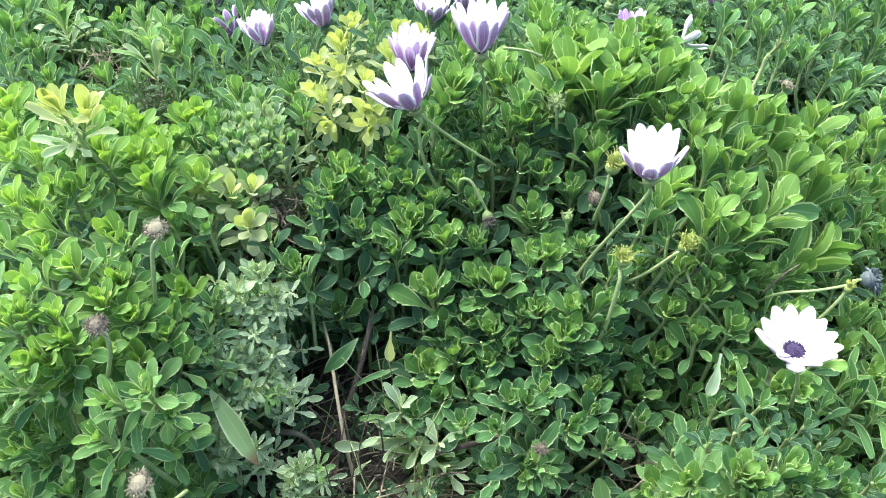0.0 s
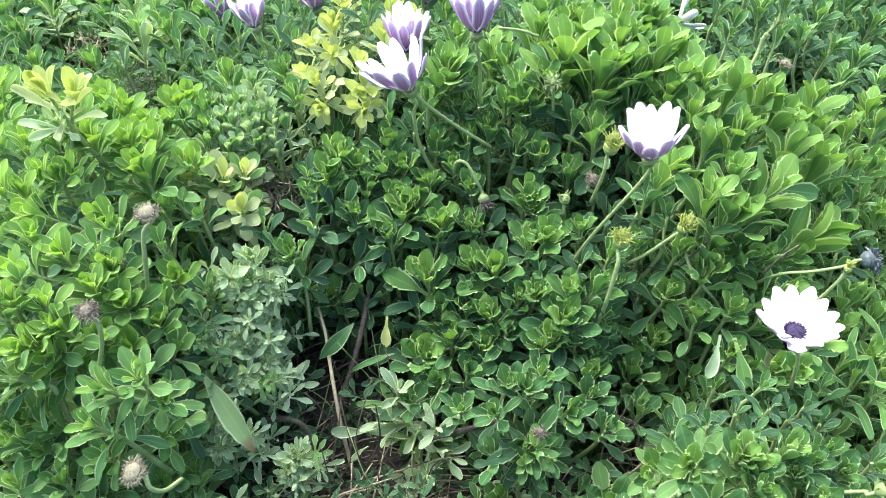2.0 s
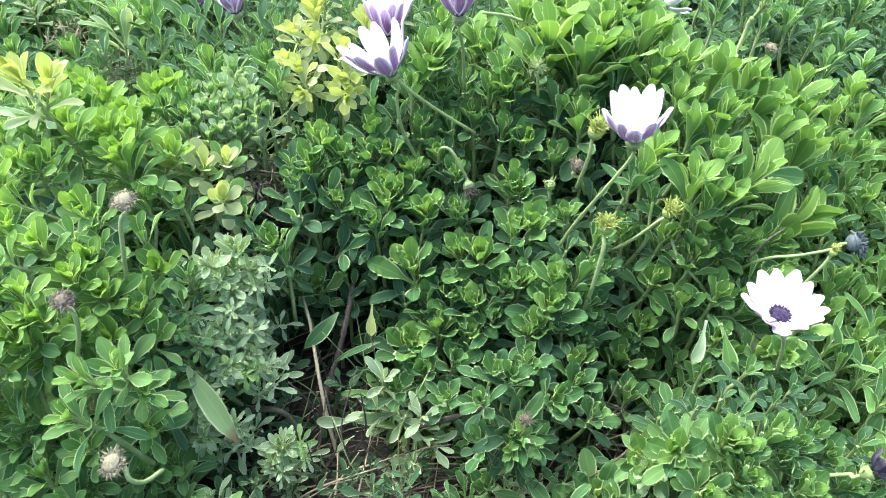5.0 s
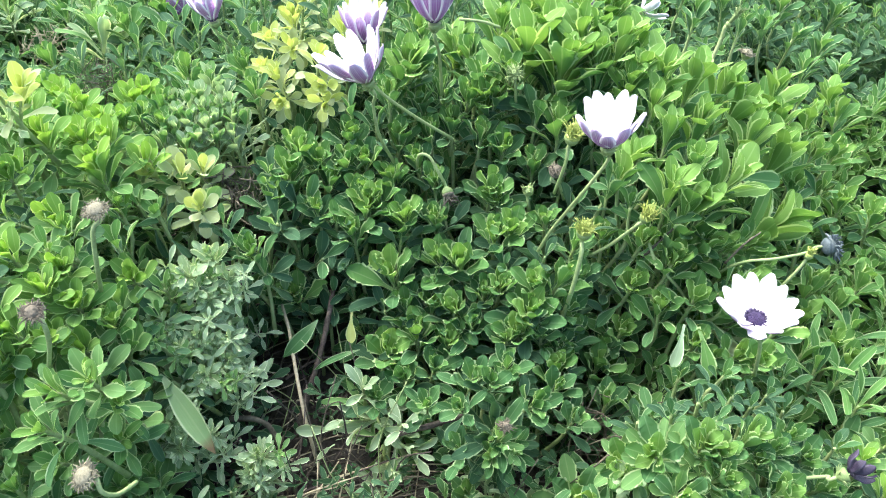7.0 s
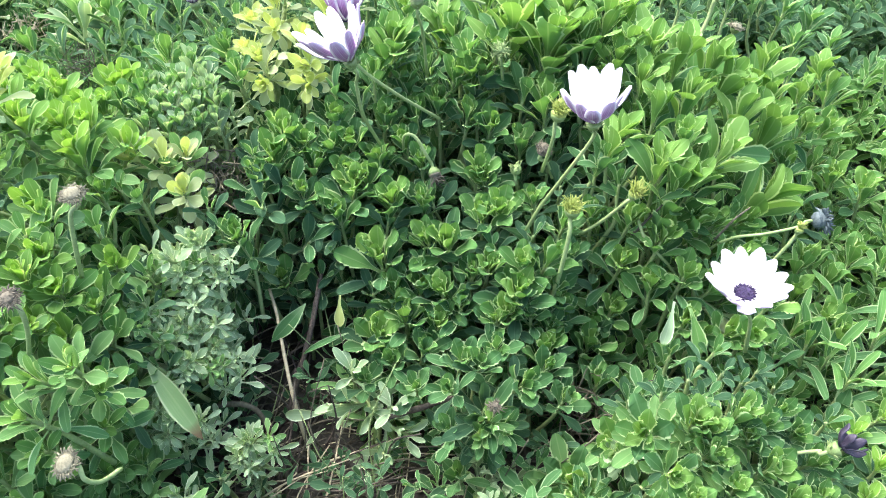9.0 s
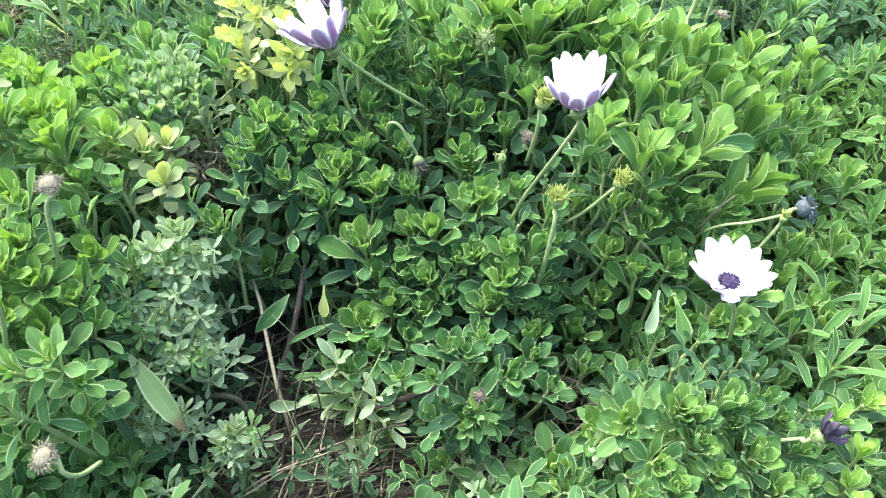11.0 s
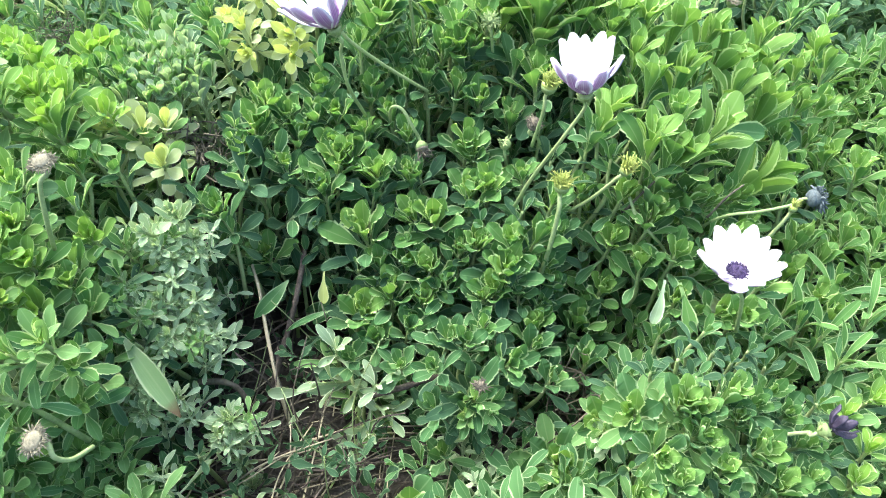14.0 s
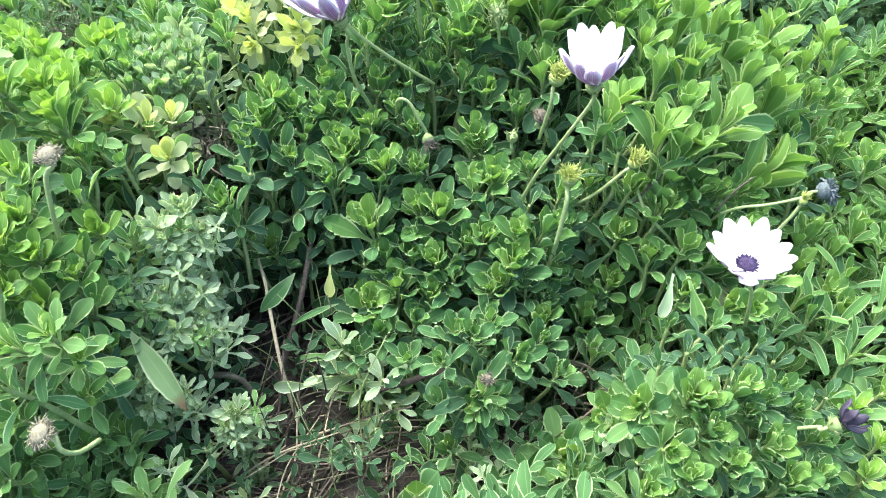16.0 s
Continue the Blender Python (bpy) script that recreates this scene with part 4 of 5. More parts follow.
shoot(BUSHES["R"], "U", 0.215, 0.598, 0.282, 3.7)
shoot(BUSHES["R"], "V", 0.273, 0.472, 0.181, 3.5, 20, 14)
shoot(BUSHES["R"], "V", 0.254, 0.472, 0.184, 4.2, 25, 21)
shoot(BUSHES["R"], "V", 0.299, 0.481, 0.176, 3.6, 20, 14)
shoot(BUSHES["R"], "V", 0.28, 0.467, 0.155, 3.2, 0, 21)
shoot(BUSHES["R"], "V", 0.314, 0.478, 0.151, 3.4, 20, 21)
shoot(BUSHES["R"], "V", 0.221, 0.495, 0.156, 3.6, 0, 21)
shoot(BUSHES["R"], "V", 0.42, 0.622, 0.17, 3.6)
shoot(BUSHES["R"], "V", 0.45, 0.633, 0.163, 3.8)
shoot(BUSHES["R"], "V", 0.441, 0.577, 0.139, 3.7)
shoot(BUSHES["R"], "V", 0.381, 0.487, 0.116, 3.8)
shoot(BUSHES["R"], "V", 0.4, 0.471, 0.103, 3.5)
shoot(BUSHES["R"], "V", 0.25, 0.48, 0.105, 3, 0, 14)
shoot(BUSHES["R"], "V", 0.274, 0.47, 0.123, 3.2, 0, 14)
shoot(BUSHES["R"], "V", 0.288, 0.388, 0.131, 3.4, 0, 14)
shoot(BUSHES["R"], "V", 0.272, 0.396, 0.129, 3.1, 0, 14)
shoot(BUSHES["R"], "V", 0.248, 0.507, 0.246, 3.5, 0, 10)
shoot(BUSHES["R"], "V", 0.487, 0.705, 0.165, 3.9)
shoot(BUSHES["R"], "V", 0.439, 0.676, 0.177, 3.7)
shoot(BUSHES["R"], "V", 0.38, 0.425, 0.102, 3.5)
shoot(BUSHES["R"], "V", 0.364, 0.458, 0.102, 3.5)
shoot(BUSHES["R"], "V", 0.432, 0.492, 0.112, 3.6)
shoot(BUSHES["R"], "V", 0.471, 0.566, 0.132, 3.8)
shoot(BUSHES["R"], "V", 0.378, 0.402, 0.107, 3.4)
shoot(BUSHES["R"], "V", 0.267, 0.459, 0.093, 3.4, 0, 21)
shoot(BUSHES["R"], "V", 0.229, 0.485, 0.103, 3.3, 0, 14)
shoot(BUSHES["R"], "V", 0.387, 0.578, 0.16, 3.6)
shoot(BUSHES["R"], "V", 0.396, 0.618, 0.18, 3.7)
shoot(BUSHES["R"], "J", 0.259, 0.475, 0.148, 3.4, 0, 21)
shoot(BUSHES["R"], "J", 0.184, 0.508, 0.231, 3.1)
shoot(BUSHES["R"], "J", 0.193, 0.489, 0.215, 3.1)
shoot(BUSHES["R"], "J", 0.424, 0.59, 0.151, 3.7)
shoot(BUSHES["R"], "J", 0.402, 0.558, 0.141, 3.6)
shoot(BUSHES["R"], "J", 0.379, 0.526, 0.139, 3.5)
shoot(BUSHES["R"], "J", 0.44, 0.71, 0.184, 3.7)
shoot(BUSHES["R"], "J", 0.221, 0.452, 0.081, 3.5, 0, 28)
shoot(BUSHES["R"], "J", 0.222, 0.378, 0.126, 2.8)
shoot(BUSHES["R"], "J", 0.241, 0.353, 0.159, 2.6)
shoot(BUSHES["R"], "J", 0.339, 0.437, 0.102, 3.3)
shoot(BUSHES["R"], "J", 0.337, 0.471, 0.118, 3.3, 0, 14)
shoot(BUSHES["R"], "J", 0.212, 0.481, 0.1, 3.4, 0, 21)
shoot(BUSHES["R"], "J", 0.238, 0.465, 0.087, 3.4, 0, 28)
shoot(BUSHES["R"], "J", 0.258, 0.404, 0.12, 3.1, 0, 21)
shoot(BUSHES["R"], "J", 0.205, 0.502, 0.139, 3.4, 0, 21)
shoot(BUSHES["R"], "J", 0.24, 0.489, 0.13, 3.4, 0, 28)
shoot(BUSHES["R"], "J", 0.298, 0.457, 0.111, 3.3, 0, 21)
shoot(BUSHES["R"], "J", 0.309, 0.377, 0.123, 3)
shoot(BUSHES["R"], "J", 0.223, 0.425, 0.086, 3.3, 0, 28)
shoot(BUSHES["R"], "N", 0.348, 0.395, 0.108, 4.1)
shoot(BUSHES["R"], "N", 0.361, 0.382, 0.109, 4.3)
shoot(BUSHES["R"], "N", 0.346, 0.416, 0.104, 4)
shoot(BUSHES["R"], "N", 0.362, 0.352, 0.113, 3.9)
shoot(BUSHES["R"], "N", 0.401, 0.438, 0.102, 4.3)
shoot(BUSHES["R"], "N", 0.405, 0.394, 0.115, 3.8)
shoot(BUSHES["R"], "H", 0.261, 0.471, 0.099, 4.9, -10, 66)
shoot(BUSHES["R"], "H", 0.28, 0.457, 0.1, 5.1, 10, 66)
shoot(BUSHES["R"], "H", 0.29, 0.45, 0.103, 4, 25, 66)
shoot(BUSHES["R"], "V", 0.198, 0.46, 0.151, 3.5, 0, 14)
shoot(BUSHES["R"], "V", 0.218, 0.436, 0.145, 3.4, 0, 14)
shoot(BUSHES["R"], "V", 0.243, 0.434, 0.158, 3.3, 10, 14)
shoot(BUSHES["R"], "V", 0.269, 0.429, 0.152, 3.2, 10, 14)
shoot(BUSHES["R"], "V", 0.226, 0.457, 0.178, 3.5, 10, 10)
shoot(BUSHES["R"], "V", 0.203, 0.473, 0.19, 3.4, 0, 10)
shoot(BUSHES["R"], "V", 0.192, 0.445, 0.109, 3.5, 0, 18)
shoot(BUSHES["R"], "V", 0.243, 0.41, 0.13, 3.2, 0, 18)
shoot(BUSHES["R"], "V", 0.305, 0.403, 0.153, 3.1, 10, 10)
shoot(BUSHES["R"], "V", 0.279, 0.436, 0.176, 3.3, 20, 10)
shoot(BUSHES["F"], "W", 0.202, 0.286, 0.168, 3.1, 0, 13)
shoot(BUSHES["F"], "W", 0.234, 0.292, 0.162, 2.9, 10, 13)
shoot(BUSHES["F"], "W", 0.135, 0.305, 0.069, 4, -10, 20)
shoot(BUSHES["F"], "W", 0.21, 0.268, 0.158, 2.9, 5, 16)
shoot(BUSHES["F"], "W", 0.253, 0.265, 0.139, 3.1, 10, 16)
shoot(BUSHES["F"], "W", 0.262, 0.243, 0.126, 3.1, 5, 13)
shoot(BUSHES["F"], "W", 0.191, 0.239, 0.148, 2.5, 0, 8)
shoot(BUSHES["F"], "W", 0.222, 0.248, 0.146, 2.6, 0, 8)
shoot(BUSHES["F"], "W", 0.164, 0.234, 0.142, 2.5, 0, 8)
shoot(BUSHES["F"], "W", 0.211, 0.28, 0.164, 2.6, 0, 8)
shoot(BUSHES["F"], "W", 0.174, 0.288, 0.157, 3.2, -30, 13)
shoot(BUSHES["F"], "W", 0.165, 0.314, 0.108, 3, -30, 20)
shoot(BUSHES["F"], "W", 0.181, 0.257, 0.156, 2.6, 0, 28)
shoot(BUSHES["F"], "G", 0.258, 0.294, 0.148, 2.8, 0, 8)
shoot(BUSHES["F"], "G", 0.277, 0.307, 0.142, 2.5, 0, 8)
shoot(BUSHES["F"], "G", 0.292, 0.275, 0.129, 2.6, 20, 13)
shoot(BUSHES["F"], "G", 0.286, 0.248, 0.124, 2.6, 0, 8)
shoot(BUSHES["F"], "G", 0.244, 0.282, 0.151, 2.6, 0, 8)
shoot(BUSHES["F"], "G", 0.287, 0.296, 0.133, 2.6, 0, 8)
shoot(BUSHES["F"], "D", 0.191, 0.316, 0.163, 2.4, 0, 8)
shoot(BUSHES["F"], "D", 0.249, 0.32, 0.165, 2.2, 0, 8)
shoot(BUSHES["F"], "D", 0.216, 0.303, 0.175, 2.2, 0, 8)
shoot(BUSHES["F"], "D", 0.32, 0.309, 0.125, 2.6, 0, 8)
shoot(BUSHES["F"], "D", 0.307, 0.265, 0.126, 2.4, 0, 8)
shoot(BUSHES["F"], "D", 0.165, 0.256, 0.144, 2.4, 0, 27)
shoot(BUSHES["F"], "D", 0.18, 0.34, 0.122, 2.7, 0, 8)
shoot(BUSHES["F"], "D", 0.286, 0.333, 0.14, 2.5, 0, 8)
shoot(BUSHES["F"], "D", 0.209, 0.319, 0.173, 2.2, 0, 8)
shoot(BUSHES["F"], "D", 0.223, 0.233, 0.136, 2.6, 0, 8)
shoot(BUSHES["F"], "D", 0.235, 0.324, 0.173, 2.1, 0, 8)
shoot(BUSHES["F"], "D", 0.274, 0.342, 0.149, 2.3, 0, 8)
shoot(BUSHES["F"], "L", 0.337, 0.299, 0.124, 2.7, 0, 8)
shoot(BUSHES["F"], "L", 0.325, 0.25, 0.117, 2.5, 0, 8)
shoot(BUSHES["F"], "L", 0.342, 0.272, 0.122, 2.5, 0, 8)
shoot(BUSHES["F"], "L", 0.37, 0.317, 0.116, 2.6, 0, 8)
shoot(BUSHES["F"], "M", 0.166, 0.301, 0.112, 2.9, -30, 27)
shoot(BUSHES["B"], "O", 0.339, 0.804, 0.241, 3.3)
shoot(BUSHES["B"], "O", 0.412, 0.905, 0.217, 3.6)
shoot(BUSHES["B"], "O", 0.467, 0.953, 0.212, 3.8)
shoot(BUSHES["B"], "O", 0.496, 0.917, 0.197, 3.7)
shoot(BUSHES["B"], "O", 0.571, 0.996, 0.186, 4)
shoot(BUSHES["B"], "O", 0.605, 0.973, 0.163, 4)
shoot(BUSHES["B"], "O", 0.49, 0.855, 0.187, 3.6)
shoot(BUSHES["B"], "O", 0.531, 0.856, 0.171, 3.6)
shoot(BUSHES["B"], "O", 0.423, 0.983, 0.216, 3.9)
shoot(BUSHES["B"], "O", 0.446, 0.849, 0.205, 3.5)
shoot(BUSHES["B"], "O", 0.646, 1.051, 0.18, 4.2)
shoot(BUSHES["B"], "O", 0.357, 0.9, 0.227, 3.6)
shoot(BUSHES["B"], "O", 0.559, 1.022, 0.204, 4)
shoot(BUSHES["B"], "O", 0.531, 0.799, 0.17, 3.4)
shoot(BUSHES["B"], "O", 0.477, 0.786, 0.181, 3.4)
shoot(BUSHES["B"], "O", 0.407, 0.829, 0.219, 3.4)

# ---- undergrowth that fills the bushes between their tips ----
tips_xyz = np.array([t[:3] for t in TIPS])
tips_bush = [t[3] for t in TIPS]
NAMES = {b.name: k for k, b in BUSHES.items()}
# bare spots: x, y, radius
BARE = [(-0.09, 0.455, 0.055), (-0.06, 0.375, 0.06), (-0.03, 0.32, 0.06), (0.15, 0.365, 0.045), (-0.03, 0.265, 0.06), (-0.11, 0.33, 0.045),
        (-0.487, 0.904, 0.055), (-0.328, 0.75, 0.045), (-0.153, 0.559, 0.028), (0.443, 0.785, 0.05)]


def canopy(x, y):
    d = (tips_xyz[:, 0] - x) ** 2 + (tips_xyz[:, 1] - y) ** 2
    w = np.exp(-d / (2 * 0.035**2))
    total = w.sum()
    near = int(d.argmin())
    far = 0.22 + 0.05 * noise.noise(Vector((x * 3, y * 3, 0))) + 0.05 * noise.noise(Vector((x * 11, y * 11, 5)))
    return (float((w * tips_xyz[:, 2]).sum()) + 0.3 * far) / (total + 0.3), NAMES[tips_bush[near]], math.sqrt(d[near])


layers = {}
rng = random.Random(5)
for level, step in ((0.026, 0.029), (0.050, 0.029), (0.075, 0.032), (0.105, 0.036), (0.14, 0.042)):
    y = 0.08
    while y < 2.0:
        x = -1.25
        while x < 1.35:
            px, py = x + rng.uniform(-0.5, 0.5) * step, y + rng.uniform(-0.5, 0.5) * step
            x += step
            # the planted bed has a rounded, uneven edge
            edge = 1 + 0.16 * noise.noise(Vector((px * 2.2, py * 2.2, 7)))
            if ((px - 0.05) / 1.2) ** 2 + ((py - 1.0) / 0.93) ** 2 > edge:
                continue
            if abs(px) > 0.5 + 0.5 * py and level > 0.06:
                continue
            if any((px - a) ** 2 + (py - b) ** 2 < r * r for a, b, r in BARE):
                continue
            z, key, gap = canopy(px, py)
            if gap > 0.09:
                key = "B" if px + 0.25 * noise.noise(Vector((px * 3, py * 3, 9))) > 0.0 else "N"
            z -= level + rng.uniform(0, 0.02)
            if level < 0.03 and gap < (0.03 if key in "CRL" else 0.018):
                continue
            if math.hypot(px, py) < 0.2 and z > 0.2:
                continue
            if z < 0.01:
                continue
            # lower layers get darker greens: shade between the tips is put into the colour
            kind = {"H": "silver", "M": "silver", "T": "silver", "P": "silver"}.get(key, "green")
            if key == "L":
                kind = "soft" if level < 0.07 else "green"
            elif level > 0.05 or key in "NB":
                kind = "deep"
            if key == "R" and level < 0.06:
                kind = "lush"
            # far bushes: shade painted in, down to the dark green in the bottom layers
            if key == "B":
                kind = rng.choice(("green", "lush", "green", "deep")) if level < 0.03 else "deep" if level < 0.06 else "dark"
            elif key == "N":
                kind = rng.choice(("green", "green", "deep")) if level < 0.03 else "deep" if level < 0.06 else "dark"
            size = (0.018 if key in "HMTP" else 0.028) * (1 if level < 0.05 else 1.25)
            axis = leaning(rng.uniform(-14, 14), rng.uniform(-8, 22)) if key in "NB" else leaning(rng.uniform(-30, 30), rng.uniform(-25, 35))
            if key == "B" and level < 0.06 and noise.noise(Vector((px * 14, py * 14, 2))) > 0.25:
                continue
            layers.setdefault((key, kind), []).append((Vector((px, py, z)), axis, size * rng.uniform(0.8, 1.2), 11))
        y += step
# low leaves in the bare spots, mostly deep green to paint in the gaps' shade
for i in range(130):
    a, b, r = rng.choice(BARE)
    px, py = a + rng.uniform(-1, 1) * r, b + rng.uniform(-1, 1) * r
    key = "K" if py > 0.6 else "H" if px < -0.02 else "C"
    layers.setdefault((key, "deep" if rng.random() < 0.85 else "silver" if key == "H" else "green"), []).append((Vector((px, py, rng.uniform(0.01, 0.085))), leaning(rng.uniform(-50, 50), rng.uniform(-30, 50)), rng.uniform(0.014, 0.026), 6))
# small leaves crowded between the tips of the silvery bushes
for x, y, z, name in TIPS:
    key = NAMES[name]
    for i in range(5 if key == "H" and y > 0.37 else 1 if key == "H" else 0):
        place = Vector((x + rng.gauss(0, 0.013), y + rng.gauss(0, 0.013), z - 0.006 + rng.gauss(0, 0.005)))
        layers.setdefault((key, "silver" if rng.random() < 0.85 else "soft"), []).append((place, leaning(rng.uniform(-25, 25), rng.uniform(10, 55)), 0.0135 * rng.uniform(0.8, 1.2), 12))
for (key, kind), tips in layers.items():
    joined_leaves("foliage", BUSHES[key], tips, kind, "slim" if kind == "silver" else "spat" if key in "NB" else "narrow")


# ---- flowers ----
def petal_mesh(length, width, arch, front, back, seed=0):
    """A thin closed petal along y: its upper side and its back have their own colours."""
    rng = random.Random(seed)
    cols, rows, thick = 4, 8, 0.0003
    points, faces, uvs, slots = [], [], [], []
    for side in (1, -1):
        for j in range(rows + 1):
            s = j / rows
            w = width * (0.42 + 0.58 * math.sin(math.pi * min(1, 0.12 + 0.62 * s))) * math.sqrt(1 - 0.66 * max(0, (s - 0.78) / 0.22) ** 2)
            for i in range(cols + 1):
                u = 2 * i / cols - 1
                z = arch * length * (s * s) - 0.22 * w * (1 - u * u) + 0.0006 * math.sin(7 * s + seed) + side * thick
                points.append((w * u, length * s - 0.85 * w * (1 - math.sqrt(1 - 0.98 * u * u)) * max(0, (s - 0.5) / 0.5) ** 2, z))
                uvs.append((0.5 + u / 2, s))
    n, half = cols + 1, (cols + 1) * (rows + 1)
    for j in range(rows):
        for i in range(cols):
            q = (j * n + i, j * n + i + 1, (j + 1) * n + i + 1, (j + 1) * n + i)
            faces.append(q)
            slots.append(0)
            faces.append(tuple(half + k for k in reversed(q)))
            slots.append(1)
    rim = [i for i in range(cols)] + [j * n + cols for j in range(rows)] + [rows * n + i for i in range(cols, 0, -1)] + [j * n for j in range(rows, 0, -1)]
    for a, b in zip(rim, rim[1:] + rim[:1]):
        faces.append((b, a, half + a, half + b))
        slots.append(1)
    me = bpy.data.meshes.new("petal")
    me.from_pydata(points, [], faces)
    layer = me.uv_layers.new(name="UVMap")
    for loop in me.loops:
        layer.data[loop.index].uv = uvs[loop.vertex_index]
    me.materials.append(front)
    me.materials.append(back)
    me.polygons.foreach_set("material_index", slots)
    me.shade_smooth()
    return me


def dome(bm, centre, axis, radius, height, sides=12, rings=4):
    side = axis.cross(Vector((0.2, 1, 0.1))).normalized()
    other = axis.cross(side)
    top = bm.verts.new(centre + axis * height)
    last = None
    for k in range(rings, 0, -1):
        a = math.pi / 2 * k / rings
        ring = [bm.verts.new(centre + axis * height * math.cos(a) + radius * math.sin(a) * (math.cos(2 * math.pi * i / sides) * side + math.sin(2 * math.pi * i / sides) * other)) for i in range(sides)]
        if last:
            for i in range(sides):
                bm.faces.new((last[i], last[(i + 1) % sides], ring[(i + 1) % sides], ring[i])).smooth = True
        else:
            bm.faces.new(ring[::-1])
        last = ring
    for i in range(sides):
        bm.faces.new((last[i], last[(i + 1) % sides], top)).smooth = True


def spikes(bm, centre, axis, count, length, thick, spread, start=0.0, bend=0.3, seed=1, wide=None):
    """Small pointed bracts that stand round an axis."""
    rng = random.Random(seed)
    side = axis.cross(Vector((0.2, 1, 0.1))).normalized()
    other = axis.cross(side)
    for i in range(count):
        a, lean = rng.uniform(0, 6.28), radians(rng.uniform(start, spread))
        out = math.cos(a) * side + math.sin(a) * other
        way = axis * math.cos(lean) + out * math.sin(lean)
        l = length * (rng.uniform(0.3, 1.6) if bend > 1 else rng.uniform(0.7, 1.15))
        base = centre + out * (wide or length * 0.35) * math.sin(lean)
        tube(bm, [base, base + way * l * 0.6, base + way * l + (out * rng.uniform(-0.5, 1) + axis.cross(out) * rng.uniform(-1, 1) + UP * rng.uniform(-1, 0.5)) * l * bend * 0.5], thick, thick * 0.25, 4, 2)


def calyx(bm, head, axis, radius, height):
    """The green cup below the petals."""
    dome(bm, head + axis * height * 0.35, -axis, radius, height, 12, 4)
    spikes(bm, head - axis * height * 0.35, axis, 14, height * 0.85, radius * 0.16, 75, 45, 0.1, 3)


def flower(label, head, right, near, length, cup, stem_way, count=13, width=0.0054, front=None, back=None, gaps=(), disc=True, wild=6, arch=0.10, lean_in=0.0):
    front, back = front or WHITE_PETAL, back or PURPLE_BACK
    head, axis = Vector(head), leaning(right, near)
    ob = thing("daisy_flower", label, "flower", "daisy flowers", at=tuple(head))
    zero = Vector((0, 0, 0))
    bm = bmesh.new()
    way = [Vector(p) - head for p in stem_way]
    tube(bm, [way[k] for k in range(len(way) - 1, -1, -1)] + [-axis * 0.012, -axis * 0.004], 0.0015, 0.0012, 8, 6)
    part("stem", bm, STEM, ob)
    bm = bmesh.new()
    calyx(bm, -axis * 0.0015, axis, 0.0052, 0.008)
    part("calyx", bm, CALYX, ob)
    meshes = [petal_mesh(length, width, arch + 0.05 * k, front, back, k) for k in range(3)]
    for i in range(count):
        if i in gaps:
            continue
        turn = 2 * math.pi * i / count + random.uniform(-0.06, 0.06)
        m = leaf_pose(zero, axis, turn, radians(cup + random.uniform(-wild, wild)), random.uniform(0.92, 1.06), random.uniform(-0.15, 0.15))
        m = Matrix.Translation((m.to_3x3() @ Vector((0, 0.0052, 0)))) @ m
        mesh_part("petal", meshes[i % 3], parent=ob, m=m)
    if disc:
        bm = bmesh.new()
        dome(bm, axis * 0.003, axis, 0.0068 if cup > 50 else 0.0042, 0.0035, 14, 4)
        spikes(bm, axis * 0.0045, axis, 220, 0.0026, 0.0005, 80, 0, 0.2, 7, 0.0070 if cup > 50 else 0.0042)
        part("disc", bm, DISC, ob, "dark purple-blue disc")
    return ob


WHITE = "half-closed white daisy with purple petal backs on a slender stem"
flower("cupped white daisy with purple petal backs on a slanting stem", (0.1404, 0.4134, 0.3297), -8, 7, 0.0335, 39, [(0.1326, 0.4206, 0.2917), (0.1184, 0.4417, 0.2391), (0.1123, 0.46, 0.1986)], 12)
flower("fully open white daisy with dark purple disc above green leaves", (0.2399, 0.341, 0.2351), -5, 6, 0.0280, 58, [(0.2554, 0.3474, 0.2045), (0.2741, 0.3645, 0.147)], 13, wild=4)
flower("large white daisy with purple petal backs, leaning over yellow leaves", (-0.0218, 0.5144, 0.3257), -24, 2, 0.039, 46, [(-0.0193, 0.5206, 0.302), (-0.0164, 0.5311, 0.2678), (-0.0064, 0.5663, 0.2165)], 13)
flower("white daisy with purple backs opening behind a larger flower", (-0.0262, 0.5609, 0.3344), 2, 4, 0.033, 32, [(-0.0186, 0.5486, 0.3043), (0.008, 0.5608, 0.272), (0.0482, 0.5793, 0.2319)], 12)
flower(WHITE, (0.0297, 0.5396, 0.3604), -3, 0, 0.037, 36, [(0.0342, 0.5548, 0.3272), (0.038, 0.5879, 0.2733)], 13)
flower(WHITE, (-0.1861, 0.7254, 0.2816), -8, 0, 0.031, 34, [(-0.1782, 0.7322, 0.2585), (-0.1713, 0.7508, 0.2185)], 13)
flower(WHITE, (-0.1283, 0.7663, 0.2837), -12, 0, 0.033, 40, [(-0.1235, 0.7795, 0.2527), (-0.1214, 0.7865, 0.2143)], 13)
flower(WHITE, (-0.0117, 0.7703, 0.2884), 2, 0, 0.031, 42, [(-0.0102, 0.7836, 0.2576), (-0.0092, 0.7907, 0.2194)], 12)
flower(WHITE, (0.0262, 0.8741, 0.2565), 10, 0, 0.036, 40, [(0.03, 0.8872, 0.2255), (0.0342, 0.9062, 0.1859)], 12)
flower("lilac daisy with narrow petals, half hidden by leaves", (0.2315, 0.8749, 0.2264), 0, 0, 0.030, 42, [(0.2413, 0.8922, 0.2003), (0.254, 0.9194, 0.155)], 12, front=LILAC_PETAL, back=PURPLE_BACK)
